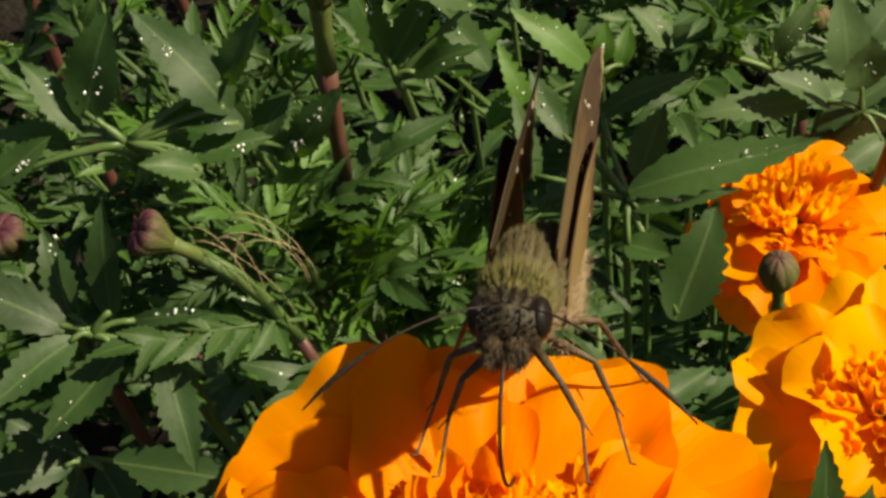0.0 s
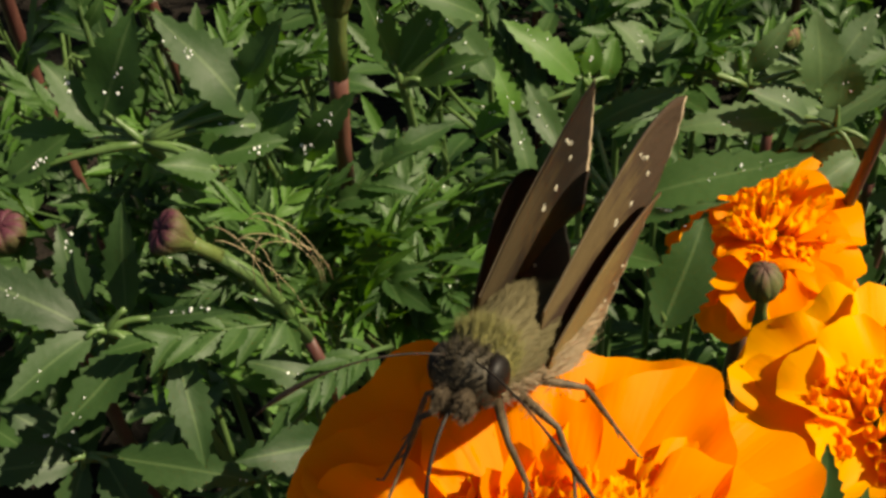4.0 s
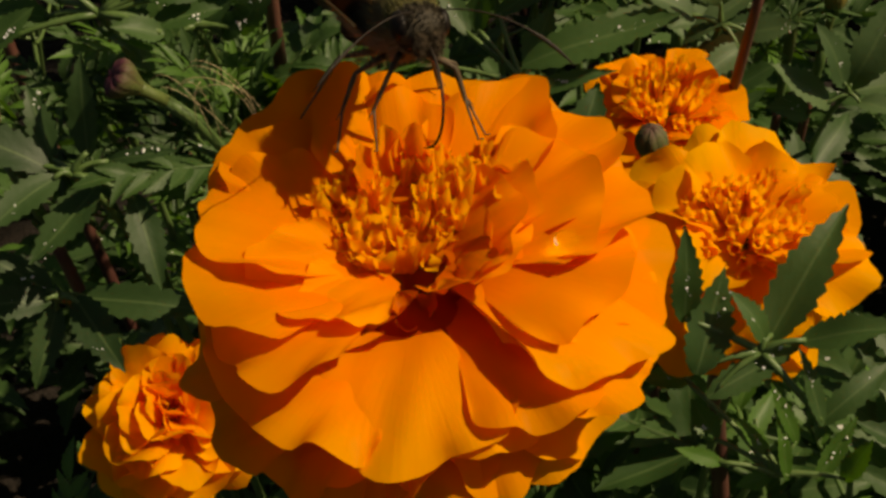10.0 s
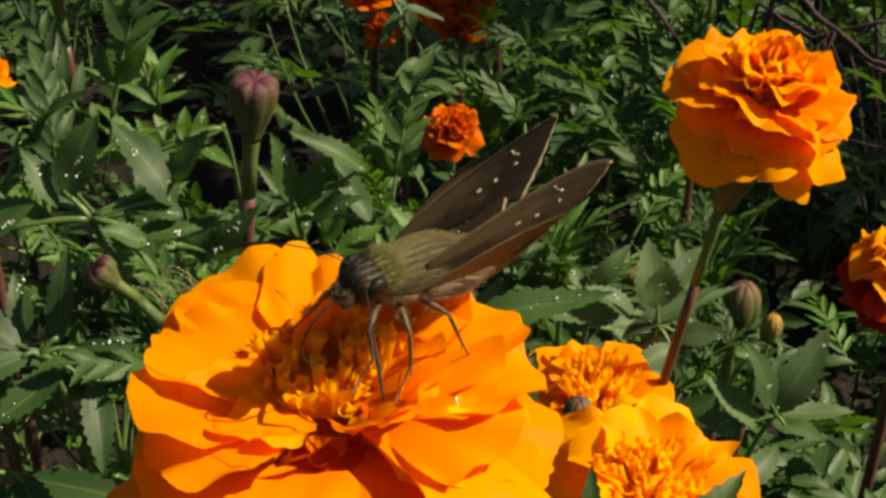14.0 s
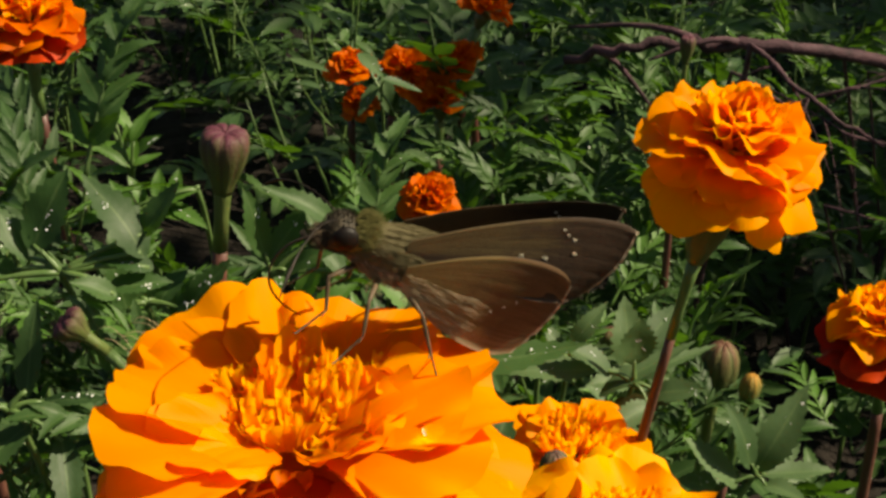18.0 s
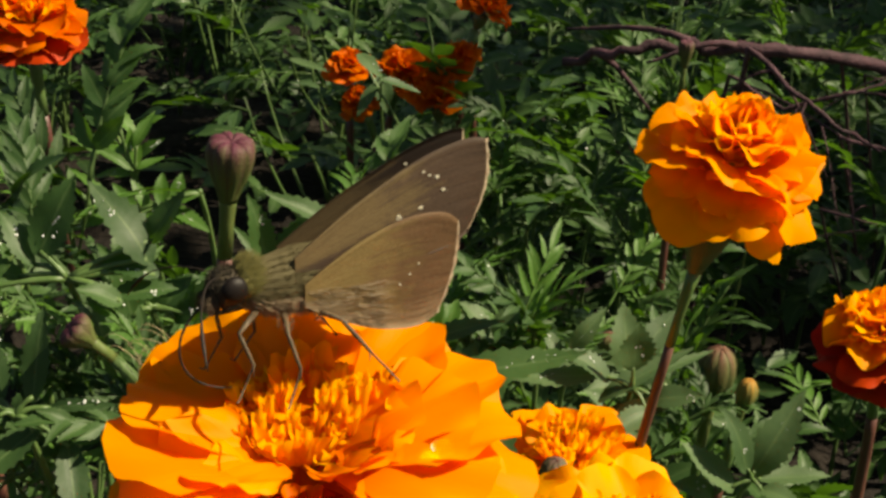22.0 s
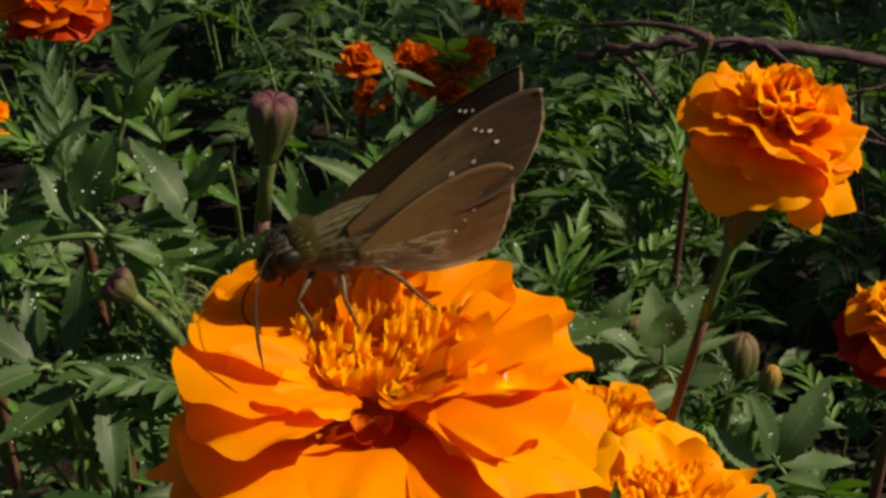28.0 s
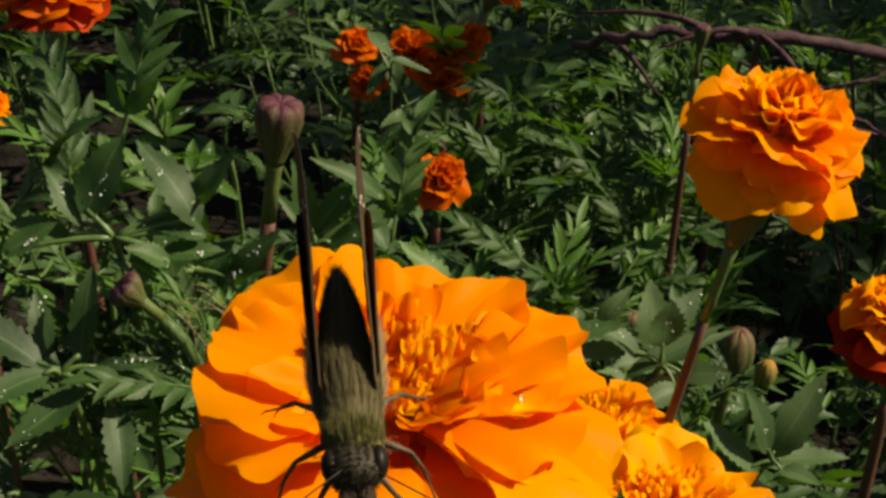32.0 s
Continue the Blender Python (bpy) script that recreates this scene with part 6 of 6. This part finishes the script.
# ---- movement ----
BUG = [
    (0, (0.00352, 0.00360, 0.25301), -96.6, 25.4, 0.5, 6.0, -5.6, 4.8, 4.4, -2.5, 2.2),
    (1, (0.00175, 0.00492, 0.25398), -105.9, 42.2, 1.9, 12.9, 15.6, 26.3, 33.2, 2.9, 10.2),
    (2, (-0.00036, 0.00062, 0.25345), -113.8, 29.1, 1.9, 12.1, 9.9, 22.3, 26.1, 3.3, 10.4),
    (2.5, (-0.00213, -0.00037, 0.25320), -119.0, 23.7, 4.6, 11.4, -2.6, 17.5, 18.0, 2.1, 9.2),
    (4.5, (-0.00174, -0.00060, 0.25345), -114.8, 26.3, 3.9, 12.5, 7.1, 22.5, 24.9, 4.1, 9.6),
    (5, (-0.00084, -0.00078, 0.25359), -114.8, 28.9, 1.2, 14.3, 14.4, 25.1, 31.9, 5.1, 11.0),
    (6, (-0.00176, -0.00098, 0.25391), -111.1, 32.8, -1.6, 15.2, 15.1, 27.2, 36.3, 8.9, 15.5),
    (7, (0.00098, 0.00115, 0.25390), -108.8, 42.4, 2.9, 12.6, 14.7, 21.1, 33.0, 7.8, 18.1),
    (7.5, (0.00052, 0.00338, 0.25339), -94.1, 36.2, -10.1, 14.4, 5.2, 26.2, 29.7, 0.5, 9.4),
    (8, (0.00130, 0.00385, 0.25310), -88.6, 33.4, -4.9, 13.8, 5.4, 33.4, 32.5, -1.0, 5.7),
    (8.5, (0.00241, 0.00163, 0.25171), -82.7, 27.7, -7.4, 19.9, 12.5, 40.1, 40.7, -2.8, 6.5),
    (9, (0.00203, 0.00253, 0.25262), -76.8, 22.1, -10.0, 26.1, 19.5, 46.7, 49.0, -4.5, 7.2),
    (10, (-0.00009, 0.00337, 0.25129), -67.4, 21.1, -12.4, 25.1, 19.6, 46.9, 49.5, -5.4, 9.0),
    (11, (0.00416, 0.00325, 0.25335), -58.1, 20.1, -14.8, 24.2, 19.7, 47.1, 49.9, -6.3, 10.8),
    (11.5, (0.00652, 0.00167, 0.25303), -56.4, 6.7, -5.9, 19.4, 20.0, 51.1, 62.0, -4.5, 5.0),
    (12, (0.00748, 0.00019, 0.25241), -55.0, 6.8, -11.0, 10.0, 25.0, 58.0, 62.0, 0.3, 6.0),
    (12.5, (0.00774, -0.00498, 0.25043), -73.3, -1.0, -18.0, 21.1, 17.5, 26.1, 26.6, -3.9, 4.2),
    (13, (0.00912, -0.00669, 0.24990), -86.8, -1.0, -13.7, 20.1, 12.5, 34.2, 39.4, 0.1, 4.8),
    (13.5, (0.00697, -0.01194, 0.24875), -114.3, -3.7, -18.0, 32.1, 36.2, 19.5, 19.7, -0.5, 2.5),
    (14, (0.00604, -0.00713, 0.25056), -129.6, 8.9, -18.0, 10.8, 6.9, 22.7, 20.4, -0.9, 7.6),
    (14.5, (0.00711, -0.00496, 0.25016), -135.9, 15.8, 2.5, 16.6, 16.1, 8.6, 9.9, -0.8, -1.0),
    (15, (0.00690, -0.00455, 0.25123), -129.8, 14.8, -15.8, 11.8, 4.0, 30.7, 29.9, -0.2, 9.6),
    (15.5, (0.00815, -0.00360, 0.25009), -129.1, 12.2, -6.9, 14.3, 13.7, 23.6, 23.5, -2.6, 0.8),
    (16.5, (0.00731, -0.00167, 0.25045), -147.6, 18.2, -6.6, 9.3, 9.0, 15.8, 15.8, -1.3, 0.4),
    (17.5, (0.00648, 0.00025, 0.25081), -166.2, 24.2, -6.3, 4.3, -3.3, 8.0, -0.3, 0.0, 0.0),
    (18, (0.00797, 0.00050, 0.25104), -166.2, 24.2, -6.3, 4.3, -3.3, 8.0, -0.3, 0.0, 0.0),
    (19, (0.01018, -0.00160, 0.25224), -164.4, 33.6, -3.6, 2.5, -1.5, 6.0, 1.5, 0.0, 0.0),
    (20, (0.01068, -0.00004, 0.25117), -174.8, 34.5, -3.3, 4.8, -3.8, 9.4, -0.8, 0.0, 0.0),
    (21, (0.00917, 0.00138, 0.25106), -200.1, 24.0, 0.7, 4.1, -3.1, 16.4, -0.1, 0.0, 0.0),
    (21.5, (0.00375, -0.00376, 0.25250), -196.8, 13.0, 3.6, 3.8, -2.8, 13.3, 0.2, 0.0, 0.0),
    (22, (-0.00200, -0.00507, 0.25259), -149.9, 2.0, 6.6, 3.4, -2.4, 10.2, 0.6, 0.0, 0.0),
    (23, (-0.00321, -0.00511, 0.25229), -151.8, 1.7, 4.9, 3.5, -2.5, 10.3, 0.5, 0.0, 0.0),
    (24, (-0.00297, -0.00515, 0.25299), -157.8, 4.7, 0.5, 3.9, -2.9, 12.7, 0.1, 0.0, 0.0),
    (24.5, (-0.00362, -0.00373, 0.25302), -151.6, -0.8, -2.3, 4.7, -3.7, 12.9, -0.7, 0.0, 0.0),
    (25, (-0.00314, -0.00369, 0.24986), -145.4, -6.3, -5.0, 5.5, 2.3, 13.1, 13.1, 0.0, 0.0),
    (25.5, (-0.00324, -0.00300, 0.24672), -110.8, -8.3, 1.1, -1.0, -7.0, 2.0, 2.0, 0.0, 0.0),
    (26.5, (-0.00365, -0.00308, 0.24742), -131.6, -9.0, -6.4, 3.0, -1.6, 7.7, 7.7, 0.0, 0.0),
    (27.5, (-0.00440, -0.00315, 0.24773), -155.9, -10.9, -13.0, 2.2, -2.8, 5.9, 5.9, 0.0, 0.0),
    (28, (-0.00360, -0.00254, 0.24860), -156.4, -11.8, -13.0, 2.2, -2.8, 5.9, 5.9, 0.0, 0.0),
    (29, (-0.00412, -0.00311, 0.24780), -161.0, -9.6, -9.0, 9.5, 6.2, 16.5, 16.5, 0.0, 0.0),
    (30, (-0.00688, -0.00663, 0.24790), -154.3, -16.6, -13.8, 2.0, -2.2, 10.5, 10.5, 0.0, 0.0),
    (30.5, (-0.00903, -0.00738, 0.24787), -161.6, -16.5, -16.4, -0.2, -5.2, 6.6, 6.6, 0.0, 0.0),
    (31, (-0.00900, -0.00756, 0.24780), -168.8, -16.5, -18.0, -2.4, -8.0, 2.6, 2.6, 0.0, 0.0),
    (31.5, (-0.00710, -0.01871, 0.24965), -114.0, -18.0, 11.0, 1.0, 1.0, 3.0, 5.6, 2.0, 8.0),
    (32, (-0.00301, -0.03060, 0.25060), -81.5, -18.3, 5.0, 2.4, 3.0, 1.8, 4.8, -4.0, 4.0),
]


def motions():
    """The butterfly's way over the bloom and the opening of its wings: seconds, place, heading, pitch, roll, then how far each wing stands open and its sweep."""
    walk(butterfly, [(t, pose(*p, roll, -pitch, yaw)) for t, p, yaw, pitch, roll, *_ in BUG])
    for s in (1, -1):
        fore, hind = WINGS[s]
        k = 0 if s > 0 else 1
        walk(fore, [(r[0], pose(HINGE[0], s * HINGE[1], HINGE[2], -s * r[5 + k], r[9], 0)) for r in BUG])
        walk(hind, [(r[0], pose(HIND_HINGE[0], s * HIND_HINGE[1], HIND_HINGE[2], -s * max(r[7 + k], r[5 + k] + 2), r[10], 0)) for r in BUG])


motions()
